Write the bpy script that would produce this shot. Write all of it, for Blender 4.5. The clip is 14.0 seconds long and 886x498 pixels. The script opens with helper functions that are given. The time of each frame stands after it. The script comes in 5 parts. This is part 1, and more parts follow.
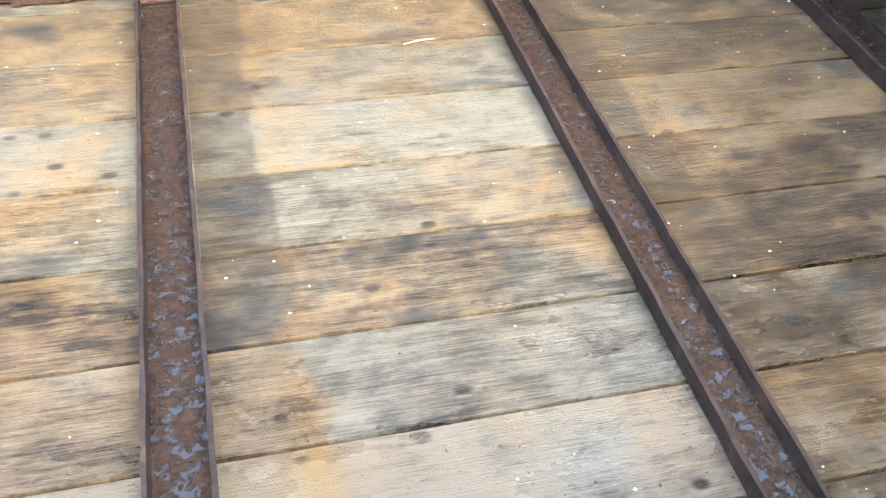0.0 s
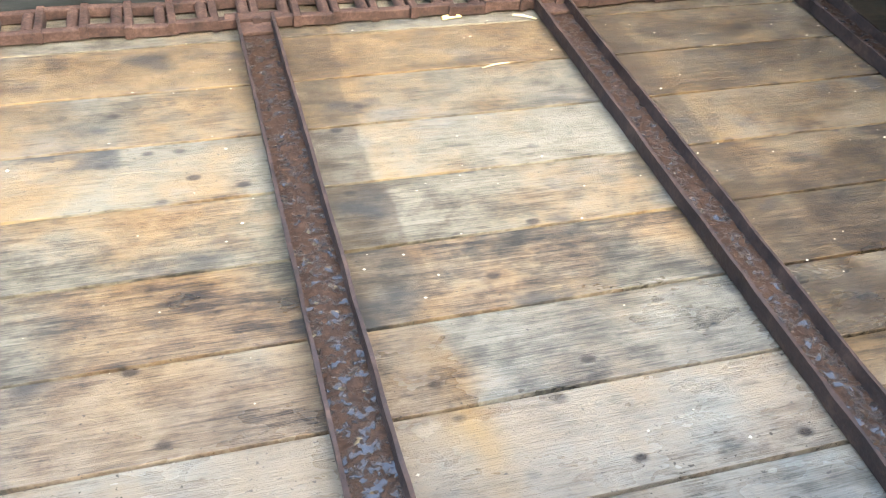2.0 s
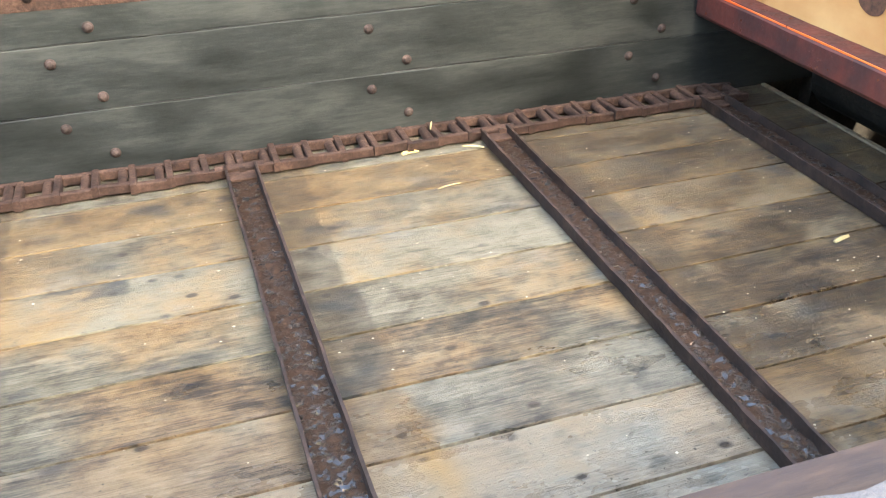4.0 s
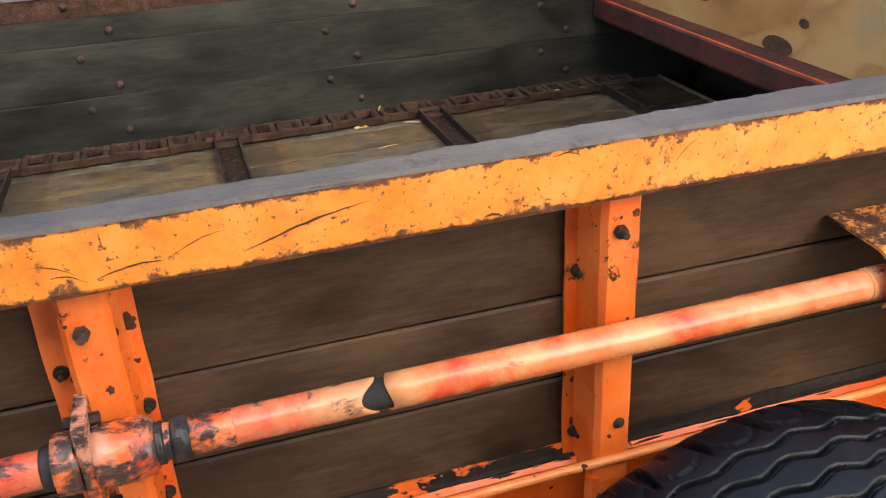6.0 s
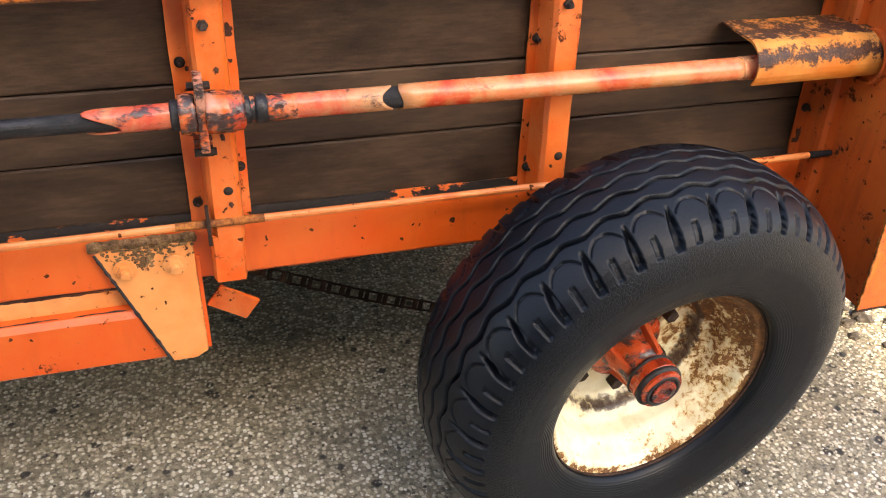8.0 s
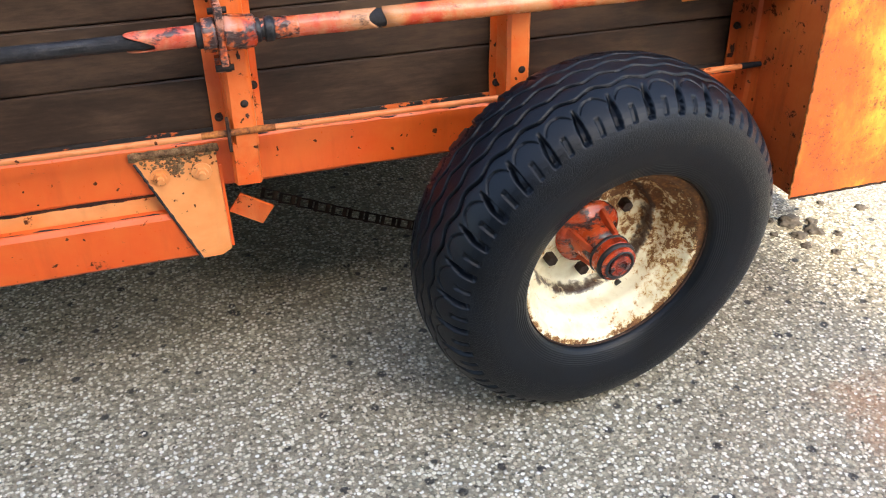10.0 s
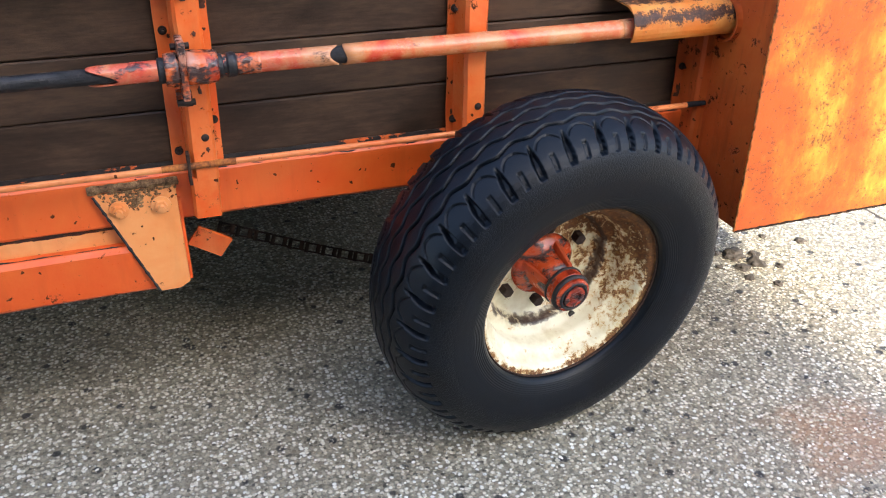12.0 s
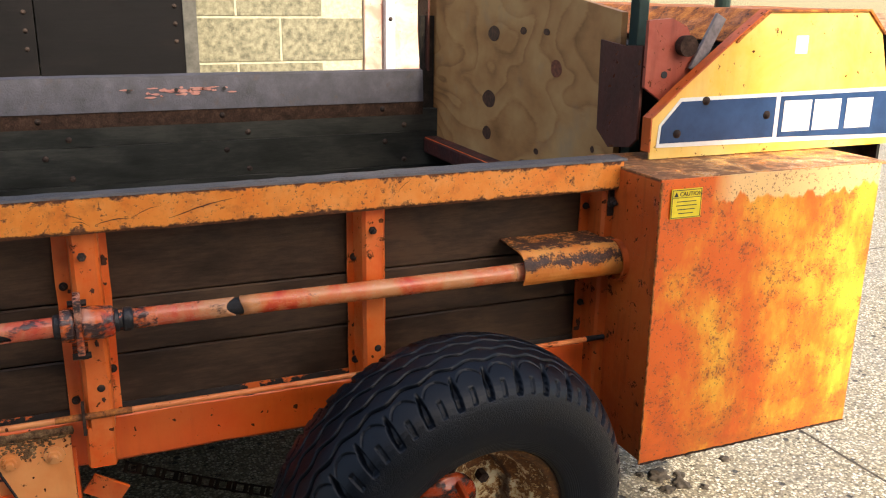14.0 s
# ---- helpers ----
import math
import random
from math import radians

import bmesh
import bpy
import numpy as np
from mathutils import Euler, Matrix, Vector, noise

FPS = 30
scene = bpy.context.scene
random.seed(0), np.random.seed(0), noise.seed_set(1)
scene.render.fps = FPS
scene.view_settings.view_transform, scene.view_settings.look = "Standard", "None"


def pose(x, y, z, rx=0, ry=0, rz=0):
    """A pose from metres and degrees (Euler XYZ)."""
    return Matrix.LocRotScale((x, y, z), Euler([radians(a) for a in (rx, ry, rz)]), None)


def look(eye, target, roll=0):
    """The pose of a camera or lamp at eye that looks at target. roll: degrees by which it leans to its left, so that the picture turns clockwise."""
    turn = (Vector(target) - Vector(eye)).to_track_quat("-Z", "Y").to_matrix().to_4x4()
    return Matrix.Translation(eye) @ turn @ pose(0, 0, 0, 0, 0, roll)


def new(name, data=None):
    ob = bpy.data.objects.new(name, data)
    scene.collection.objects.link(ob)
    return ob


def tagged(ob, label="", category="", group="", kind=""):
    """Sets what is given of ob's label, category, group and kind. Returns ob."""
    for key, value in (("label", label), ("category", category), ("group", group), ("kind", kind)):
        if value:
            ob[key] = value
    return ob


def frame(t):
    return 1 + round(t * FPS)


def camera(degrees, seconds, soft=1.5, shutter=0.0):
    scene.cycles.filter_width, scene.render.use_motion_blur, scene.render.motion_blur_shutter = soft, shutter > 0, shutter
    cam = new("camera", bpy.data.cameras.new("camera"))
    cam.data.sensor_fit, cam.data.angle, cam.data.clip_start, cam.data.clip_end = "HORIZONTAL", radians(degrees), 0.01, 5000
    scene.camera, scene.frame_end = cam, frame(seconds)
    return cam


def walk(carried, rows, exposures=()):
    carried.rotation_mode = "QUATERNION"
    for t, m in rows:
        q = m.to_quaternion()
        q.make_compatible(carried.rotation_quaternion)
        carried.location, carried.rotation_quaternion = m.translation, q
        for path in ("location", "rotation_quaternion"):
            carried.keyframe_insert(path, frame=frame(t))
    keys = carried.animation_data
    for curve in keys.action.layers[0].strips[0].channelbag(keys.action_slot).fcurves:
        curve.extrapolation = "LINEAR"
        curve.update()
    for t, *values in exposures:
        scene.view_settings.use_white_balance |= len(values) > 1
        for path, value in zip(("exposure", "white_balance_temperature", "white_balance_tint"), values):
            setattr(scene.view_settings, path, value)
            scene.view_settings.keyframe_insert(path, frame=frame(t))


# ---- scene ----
cam = camera(53.4, 14.0, soft=1.1, shutter=0.06)
PATH = [
    (0, (-0.754, -0.105, 1.447), (-0.309, 1.235, 0.03), 6.1),
    (0.5, (-0.806, -0.133, 1.474), (-0.516, 1.296, 0.105), 4.1),
    (1, (-0.869, -0.149, 1.469), (-0.637, 1.289, 0.098), 3.5),
    (1.5, (-0.931, -0.172, 1.491), (-0.65, 1.245, 0.107), 3.8),
    (2, (-0.953, -0.189, 1.477), (-0.451, 1.204, 0.133), 5.8),
    (2.5, (-0.97, -0.225, 1.498), (-0.344, 1.185, 0.225), 6.5),
    (2.7, (-0.974, -0.244, 1.514), (-0.332, 1.174, 0.258), 6.7),
    (4.8, (-0.937, -0.647, 1.478), (-0.426, 1.036, 0.526), -4.5),
    (5, (-0.95, -0.717, 1.467), (-0.351, 0.914, 0.477), -5.5),
    (5.5, (-0.947, -0.845, 1.476), (-0.269, 0.767, 0.505), -5.4),
    (6, (-0.913, -1.012, 1.467), (-0.416, 0.704, 0.568), -3.1),
    (6.5, (-0.877, -1.156, 1.448), (-0.481, 0.561, 0.503), -1.8),
    (7, (-0.923, -1.281, 1.453), (-0.486, 0.432, 0.516), -0.4),
    (7.5, (-1.018, -1.424, 1.416), (-0.532, 0.236, 0.413), 0.7),
    (7.7, (-1.062, -1.463, 1.426), (-0.545, 0.166, 0.386), 2.0),
    (9.8, (-1.13, -1.856, 1.38), (-0.669, -0.189, 0.375), -1.5),
    (10, (-1.148, -1.87, 1.384), (-0.646, -0.23, 0.357), -0.9),
    (10.5, (-1.157, -1.9, 1.379), (-0.603, -0.267, 0.367), -0.2),
    (11, (-1.163, -1.9, 1.38), (-0.576, -0.278, 0.369), 0.4),
    (11.5, (-1.169, -1.895, 1.382), (-0.566, -0.271, 0.382), 0.7),
    (12, (-1.179, -1.892, 1.396), (-0.552, -0.253, 0.437), 0.9),
    (12.5, (-1.166, -1.899, 1.417), (-0.536, -0.208, 0.556), 1.2),
    (13, (-1.181, -1.883, 1.472), (-0.496, -0.157, 0.728), 2.3),
    (13.5, (-1.152, -1.905, 1.503), (-0.419, -0.155, 0.871), 2.1),
    (14, (-1.037, -1.952, 1.519), (-0.293, -0.183, 0.959), 0.8),
]
walk(cam, [(t, look(eye, target, roll)) for t, eye, target, roll in PATH],
     [(0, 4.58, 6600, 6), (1.5, 4.52, 6550, 6), (2.7, 4.52, 6620, 6), (4.8, 3.62, 6950, 4), (5.5, 2.80, 7250, 6), (6, 2.52, 7500, 9), (6.5, 2.62, 7900, 12), (7.7, 2.57, 7500, 12), (10, 2.5, 6350, 8), (10.7, 2.28, 6250, 8), (12, 2.28, 5980, 9), (13, 2.22, 6080, 9), (13.5, 1.88, 6550, 9), (14, 1.50, 6900, 11)])

# ---- light: hazy low sun over the near side of the trailer, open sky ----
SUN_DIR = Vector((0.155, -0.988, 0.75)).normalized()
world = bpy.data.worlds.new("sky")
scene.world = world
world.use_nodes = True
wt = world.node_tree
sky = wt.nodes.new("ShaderNodeTexSky")
sky.sky_type = "NISHITA"
sky.sun_disc = False
sky.sun_elevation = math.asin(SUN_DIR.z)
sky.sun_rotation = math.atan2(SUN_DIR.x, SUN_DIR.y)
sky.air_density, sky.dust_density, sky.ozone_density = 1.0, 3.0, 1.0
wt.links.new(sky.outputs[0], wt.nodes["Background"].inputs[0])
wt.nodes["Background"].inputs[1].default_value = 0.15
sun_data = bpy.data.lights.new("sun", "SUN")
sun_data.energy, sun_data.angle, sun_data.color = 2.5, radians(3), (1.0, 0.9, 0.76)
sun = new("sun", sun_data)
sun.matrix_world = look(SUN_DIR * 20, (0, 0, 0))


# ---- material helpers ----
def put(nt, socket, value):
    if hasattr(value, "is_output"):
        nt.links.new(value, socket)
    elif value is not None:
        if hasattr(value, "__len__") and len(value) == 3 and socket.type == "RGBA":
            value = (*value, 1)
        socket.default_value = value


def noise_of(nt, vec, scale, detail=4.0, rough=0.6, warp=0.0):
    n = nt.nodes.new("ShaderNodeTexNoise")
    put(nt, n.inputs["Vector"], vec)
    n.inputs["Scale"].default_value, n.inputs["Detail"].default_value = scale, detail
    n.inputs["Roughness"].default_value, n.inputs["Distortion"].default_value = rough, warp
    return n.outputs["Fac"]


def cells_of(nt, vec, scale, feature="F1"):
    n = nt.nodes.new("ShaderNodeTexVoronoi")
    n.feature = feature
    put(nt, n.inputs["Vector"], vec)
    n.inputs["Scale"].default_value = scale
    return n


def ramp(nt, fac, *stops):
    n = nt.nodes.new("ShaderNodeValToRGB")
    put(nt, n.inputs[0], fac)
    e = n.color_ramp.elements
    while len(e) < len(stops):
        e.new(0.5)
    for el, (p, c) in zip(e, stops):
        el.position = p
        el.color = (*c, 1) if hasattr(c, "__len__") else (c, c, c, 1)
    return n.outputs["Color"]


def blend(nt, fac, a, b, kind="MIX"):
    n = nt.nodes.new("ShaderNodeMix")
    n.data_type, n.blend_type = "RGBA", kind
    put(nt, n.inputs[0], fac)
    put(nt, n.inputs[6], a)
    put(nt, n.inputs[7], b)
    return n.outputs[2]


def calc(nt, op, a, b=None, c=None):
    n = nt.nodes.new("ShaderNodeMath")
    n.operation = op
    for sock, v in zip(n.inputs, (a, b, c)):
        put(nt, sock, v)
    return n.outputs[0]


def place_of(nt, stretch=(1, 1, 1), by_object=0.0):
    """World position, stretched, shifted piece by piece."""
    g = nt.nodes.new("ShaderNodeNewGeometry")
    m = nt.nodes.new("ShaderNodeVectorMath")
    m.operation = "MULTIPLY"
    nt.links.new(g.outputs["Position"], m.inputs[0])
    m.inputs[1].default_value = stretch
    if not by_object:
        return m.outputs[0]
    o = nt.nodes.new("ShaderNodeObjectInfo")
    k = calc(nt, "MULTIPLY", o.outputs["Random"], by_object)
    a = nt.nodes.new("ShaderNodeVectorMath")
    a.operation = "ADD"
    nt.links.new(m.outputs[0], a.inputs[0])
    nt.links.new(k, a.inputs[1])
    return a.outputs[0]


def axes_of(nt):
    g = nt.nodes.new("ShaderNodeNewGeometry")
    s = nt.nodes.new("ShaderNodeSeparateXYZ")
    nt.links.new(g.outputs["Position"], s.inputs[0])
    return s.outputs


def material(name):
    m = bpy.data.materials.new(name)
    m.use_nodes = True
    return m, m.node_tree, m.node_tree.nodes["Principled BSDF"]


def finish(nt, b, color, rough, metal=0.0, height=None, depth=0.002, strength=0.6, gloss=None):
    put(nt, b.inputs["Base Color"], color)
    put(nt, b.inputs["Roughness"], rough)
    put(nt, b.inputs["Metallic"], metal)
    if gloss is not None:
        put(nt, b.inputs["Specular IOR Level"], gloss)
    if height is not None:
        n = nt.nodes.new("ShaderNodeBump")
        n.inputs["Strength"].default_value, n.inputs["Distance"].default_value = strength, depth
        put(nt, n.inputs["Height"], height)
        nt.links.new(n.outputs[0], b.inputs["Normal"])


RUST_DARK, RUST_RED, RUST_LIGHT = (0.030, 0.011, 0.006), (0.115, 0.034, 0.013), (0.30, 0.11, 0.035)


def painted(name, tone, faded, rust=0.5, speck=0.5, rough=0.42, patch=7.0, grime=0.4):
    """Old paint over steel: fading in large patches, rust in blotches, flecks and chips."""
    m, nt, b = material(name)
    p = place_of(nt, (1, 1, 1), 3.0)
    fade = ramp(nt, noise_of(nt, p, patch, 5, 0.62, 0.4), (0.36, tone), (0.66, faded))
    streak = noise_of(nt, place_of(nt, (9, 9, 1.2), 3.0), 3.0, 4, 0.6)
    fade = blend(nt, ramp(nt, streak, (0.52, 0), (0.72, grime)), fade, tuple(c * 0.45 for c in tone))
    blot = noise_of(nt, p, 26.0, 8, 0.72, 0.3)
    fleck = noise_of(nt, p, 85.0, 4, 0.6)
    chip = noise_of(nt, p, 32.0, 3, 0.55)
    big_chip = ramp(nt, noise_of(nt, p, 48.0, 2, 0.5, 0.15), (0.735 - 0.05 * rust, 0), (0.742 - 0.05 * rust, 1))
    mask = calc(nt, "MAXIMUM", calc(nt, "MAXIMUM", big_chip, 0.0), ramp(nt, blot, (0.70 - 0.2 * rust, 0), (0.74 - 0.2 * rust, 1)),
                ramp(nt, calc(nt, "MULTIPLY", fleck, calc(nt, "ADD", chip, 0.5)), (0.72 - 0.12 * speck, 0), (0.75 - 0.12 * speck, 0.9)))
    rustc = ramp(nt, noise_of(nt, p, 60.0, 6, 0.7), (0.3, RUST_DARK), (0.52, RUST_RED), (0.75, RUST_LIGHT))
    col = blend(nt, mask, fade, rustc)
    rgh = blend(nt, mask, ramp(nt, fleck, (0.3, rough - 0.08), (0.7, rough + 0.12)), (0.85, 0.85, 0.85))
    hgt = calc(nt, "SUBTRACT", calc(nt, "MULTIPLY", noise_of(nt, p, 140, 3, 0.6), 0.35), mask)
    finish(nt, b, col, rgh, 0.0, hgt, 0.0016, 0.55, gloss=calc(nt, "SUBTRACT", 0.5, calc(nt, "MULTIPLY", mask, 0.42)))
    return m


def rusty(name, dark=RUST_DARK, mid=RUST_RED, light=RUST_LIGHT, wet=0.0, scale=24.0):
    m, nt, b = material(name)
    p = place_of(nt, (1, 1, 1), 3.0)
    n1 = noise_of(nt, p, scale, 7, 0.68, 0.3)
    n2 = noise_of(nt, p, scale * 7, 4, 0.6)
    col = ramp(nt, calc(nt, "ADD", calc(nt, "MULTIPLY", n1, 0.7), calc(nt, "MULTIPLY", n2, 0.3)), (0.36, dark), (0.52, mid), (0.68, light))
    pool = ramp(nt, noise_of(nt, p, 9.0, 4, 0.6), (0.42, 0.85), (0.6, 0.85 - 0.65 * wet))
    finish(nt, b, col, pool, 0.0, calc(nt, "ADD", n1, calc(nt, "MULTIPLY", n2, 0.6)), 0.003, 0.7, gloss=0.22 + 0.25 * wet)
    return m


# ---- materials ----
M_POST = painted("orange_paint", (0.75, 0.105, 0.008), (0.80, 0.21, 0.050), 0.46, 0.30, 0.34, 9.0, 0.22)
def rail_paint():
    """Faded yellow-orange with fine rust flecks, brown rust creeping in from both edges, and stain clouds."""
    m, nt, b = material("sun_faded_rail_paint")
    p = place_of(nt)
    x, y, z = axes_of(nt)
    base = ramp(nt, noise_of(nt, p, 9, 6, 0.65, 0.3), (0.34, (0.78, 0.195, 0.02)), (0.52, (0.85, 0.275, 0.042)), (0.68, (0.87, 0.34, 0.085)))
    n = noise_of(nt, p, 38, 7, 0.7, 0.2)
    edge = calc(nt, "MULTIPLY", calc(nt, "ABSOLUTE", calc(nt, "SUBTRACT", z, 1.1085)), 27.5)
    creep = ramp(nt, calc(nt, "ADD", n, calc(nt, "MULTIPLY", calc(nt, "POWER", edge, 5.0), 0.36)), (0.60, 0.0), (0.68, 1.0))
    cloud = ramp(nt, noise_of(nt, p, 22, 7, 0.74), (0.52, 0.0), (0.66, 0.6))
    col = blend(nt, cloud, base, (0.55, 0.15, 0.025))
    rustc = ramp(nt, noise_of(nt, p, 75, 5, 0.7), (0.3, (0.05, 0.02, 0.010)), (0.55, (0.17, 0.06, 0.022)), (0.75, (0.34, 0.13, 0.04)))
    col = blend(nt, creep, col, rustc)
    fleck = ramp(nt, noise_of(nt, p, 120, 5, 0.7), (0.61, 0.0), (0.64, 0.9))
    col = blend(nt, fleck, col, (0.10, 0.035, 0.015))
    finish(nt, b, col, blend(nt, creep, (0.42, 0.42, 0.42), (0.85, 0.85, 0.85)), 0.0, calc(nt, "SUBTRACT", calc(nt, "MULTIPLY", n, 0.4), calc(nt, "MAXIMUM", creep, fleck)), 0.0014, 0.5)
    return m


M_RAIL = rail_paint()
M_BEAM = painted("chassis_orange_paint", (0.74, 0.088, 0.008), (0.77, 0.145, 0.022), 0.36, 0.5, 0.35, 4.0, 0.2)
M_GUSSET = painted("pale_orange_paint", (0.80, 0.26, 0.06), (0.84, 0.36, 0.12), 0.42, 0.6, 0.4, 8.0, 0.15)
# darker copy of the orange: brown stains plus shade put into its tone
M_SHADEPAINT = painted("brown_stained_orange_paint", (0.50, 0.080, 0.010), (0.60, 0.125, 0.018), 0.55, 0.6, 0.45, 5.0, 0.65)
M_HOOD = painted("yellow_orange_paint", (0.84, 0.47, 0.060), (0.88, 0.62, 0.20), 0.36, 0.5, 0.35, 5.0, 0.2)


def tube_plastic(name, low, mid, high, smear):
    """Sun-bleached plastic: red, orange and tan drifting along its length, grease smears, glossy."""
    m, nt, b = material(name)
    n = noise_of(nt, place_of(nt, (1.0, 0.8, 0.8)), 11.0, 5, 0.6, 0.5)
    col = ramp(nt, n, (0.36, low), (0.47, mid), (0.60, high))
    fine = noise_of(nt, place_of(nt, (0.35, 1, 1)), 90.0, 5, 0.7)
    col = blend(nt, ramp(nt, fine, (0.55, 0), (0.75, 0.45)), col, (0.20, 0.085, 0.04))
    g = noise_of(nt, place_of(nt, (0.7, 1, 1)), 30.0, 6, 0.7, 0.4)
    mask = ramp(nt, g, (0.68 - 0.22 * smear, 0), (0.76 - 0.22 * smear, 0.95))
    col = blend(nt, mask, col, ramp(nt, fine, (0.35, (0.012, 0.011, 0.012)), (0.7, (0.06, 0.045, 0.042))))
    finish(nt, b, col, ramp(nt, fine, (0.3, 0.16), (0.7, 0.34)), 0.0, calc(nt, "ADD", mask, calc(nt, "MULTIPLY", fine, 0.3)), 0.0015, 0.4)
    return m


M_TUBE = tube_plastic("salmon_plastic", (0.60, 0.065, 0.028), (0.64, 0.16, 0.055), (0.60, 0.25, 0.10), 0.15)
M_TUBE_RED = tube_plastic("red_plastic", (0.55, 0.045, 0.030), (0.60, 0.115, 0.055), (0.56, 0.25, 0.115), 0.55)
M_GREASE = tube_plastic("greasy_orange_iron", (0.50, 0.055, 0.018), (0.66, 0.13, 0.03), (0.50, 0.22, 0.14), 1.05)
M_RED = painted("old_red_paint", (0.30, 0.040, 0.018), (0.40, 0.09, 0.05), 0.55, 0.8, 0.5, 8.0, 0.5)
M_REDPLATE = painted("dark_red_paint", (0.060, 0.018, 0.011), (0.11, 0.030, 0.018), 0.5, 0.6, 0.55, 6.0, 0.4)
M_HUB = painted("hub_red_paint", (0.46, 0.050, 0.012), (0.56, 0.09, 0.025), 0.60, 0.5, 0.45, 20.0, 0.5)
M_HUBGREASE = tube_plastic("greasy_red_hub_paint", (0.20, 0.022, 0.009), (0.44, 0.046, 0.012), (0.56, 0.085, 0.022), 0.80)
M_RUST = rusty("rusty_iron", (0.014, 0.0078, 0.0055), (0.042, 0.0222, 0.0145), (0.092, 0.053, 0.035))
M_SLAT = rusty("wet_rusty_channel", (0.008, 0.0044, 0.0030), (0.025, 0.0130, 0.0082), (0.062, 0.034, 0.021), 0.4)
M_BOLT = rusty("bolt_iron", (0.016, 0.012, 0.010), (0.042, 0.028, 0.022), (0.11, 0.075, 0.058))
M_GUARD = rusty("rust_eaten_orange", (0.028, 0.013, 0.009), (0.36, 0.110, 0.022), (0.74, 0.29, 0.055), 0.5, 24.0)


def guard_sheet():
    """Orange sheet, speckled with rust on top and bared to dark rust along the bend."""
    m, nt, b = material("rust_eaten_guard_sheet")
    p = place_of(nt)
    x, y, z = axes_of(nt)
    n = noise_of(nt, p, 34, 7, 0.72, 0.2)
    n2 = noise_of(nt, p, 150, 5, 0.7)
    bend = calc(nt, "MULTIPLY", calc(nt, "ABSOLUTE", calc(nt, "SUBTRACT", z, 0.928)), 9.0)
    v = calc(nt, "ADD", calc(nt, "MULTIPLY", n, 0.62), calc(nt, "MULTIPLY", n2, 0.38))
    v = calc(nt, "ADD", v, calc(nt, "SUBTRACT", 0.13, bend))
    v = calc(nt, "ADD", v, ramp(nt, z, (0.949, 0.0), (0.953, 0.16)))
    mask = ramp(nt, v, (0.485, 0.0), (0.545, 1.0))
    paint = ramp(nt, noise_of(nt, p, 12, 5, 0.6), (0.35, (0.58, 0.16, 0.022)), (0.65, (0.70, 0.30, 0.07)))
    rustc = ramp(nt, n2, (0.35, (0.022, 0.011, 0.009)), (0.58, (0.075, 0.030, 0.018)), (0.72, (0.36, 0.15, 0.05)))
    finish(nt, b, blend(nt, mask, paint, rustc), blend(nt, mask, (0.35, 0.35, 0.35), (0.55, 0.55, 0.55)), 0.0, calc(nt, "SUBTRACT", calc(nt, "MULTIPLY", n2, 0.5), mask), 0.0015, 0.6, gloss=0.35)
    return m


M_GUARDSHEET = guard_sheet()
M_BLACK = rusty("greasy_black_steel", (0.008, 0.008, 0.009), (0.018, 0.016, 0.016), (0.05, 0.04, 0.035), 0.8)
def mud():
    """Lumpy dirt with standing water in its hollows towards the near side."""
    m, nt, b = material("wet_dirt")
    p = place_of(nt)
    x, y, z = axes_of(nt)
    n = noise_of(nt, place_of(nt, (0.9, 1, 1)), 75, 6, 0.72, 0.3)
    pool = ramp(nt, calc(nt, "ADD", n, ramp(nt, y, (0.10, 0.07), (0.75, -0.15))), (0.50, 0.0), (0.60, 1.0))
    col = blend(nt, pool, ramp(nt, noise_of(nt, p, 130, 4, 0.7), (0.3, (0.011, 0.006, 0.0038)), (0.7, (0.046, 0.025, 0.014))), (0.018, 0.012, 0.008))
    finish(nt, b, col, blend(nt, pool, (0.62, 0.62, 0.62), (0.07, 0.07, 0.07)), 0.0, calc(nt, "MULTIPLY", calc(nt, "SUBTRACT", 1.0, pool), noise_of(nt, p, 90, 3, 0.55)), 0.0035, 0.7, gloss=calc(nt, "ADD", 0.10, calc(nt, "MULTIPLY", pool, 0.45)))
    return m


M_MUD = mud()
# near black: the shade inside and under the trailer is put into this colour
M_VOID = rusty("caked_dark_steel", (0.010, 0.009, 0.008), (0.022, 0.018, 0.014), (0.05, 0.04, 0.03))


def boards(name, dark, mid, light, rough=0.55, wet=0.2, grain=70.0, gloss=0.28):
    m, nt, b = material(name)
    p = place_of(nt, (3.2, 22, 22), 11.0)
    o = nt.nodes.new("ShaderNodeObjectInfo")
    big = noise_of(nt, place_of(nt, (1, 2.2, 2.2), 5.0), 4.0, 5, 0.6, 0.5)
    fine = noise_of(nt, p, grain / 14, 6, 0.7)
    mixv = calc(nt, "ADD", calc(nt, "MULTIPLY", big, 0.66), calc(nt, "ADD", calc(nt, "MULTIPLY", fine, 0.34), calc(nt, "MULTIPLY", calc(nt, "SUBTRACT", o.outputs["Random"], 0.5), 0.12)))
    col = ramp(nt, mixv, (0.36, dark), (0.5, mid), (0.64, light))
    r = ramp(nt, big, (0.35, rough - wet), (0.65, rough + 0.15))
    finish(nt, b, col, r, 0.0, fine, 0.002, 0.45, gloss=gloss)
    return m


M_SIDEWOOD = boards("dark_weathered_boards", (0.018, 0.0104, 0.0066), (0.043, 0.0240, 0.0138), (0.086, 0.049, 0.027), 0.6, 0.15)
M_FARWOOD = boards("grey_green_weathered_boards", (0.0065, 0.0075, 0.0066), (0.016, 0.0175, 0.0155), (0.036, 0.037, 0.031), 0.62, 0.2)


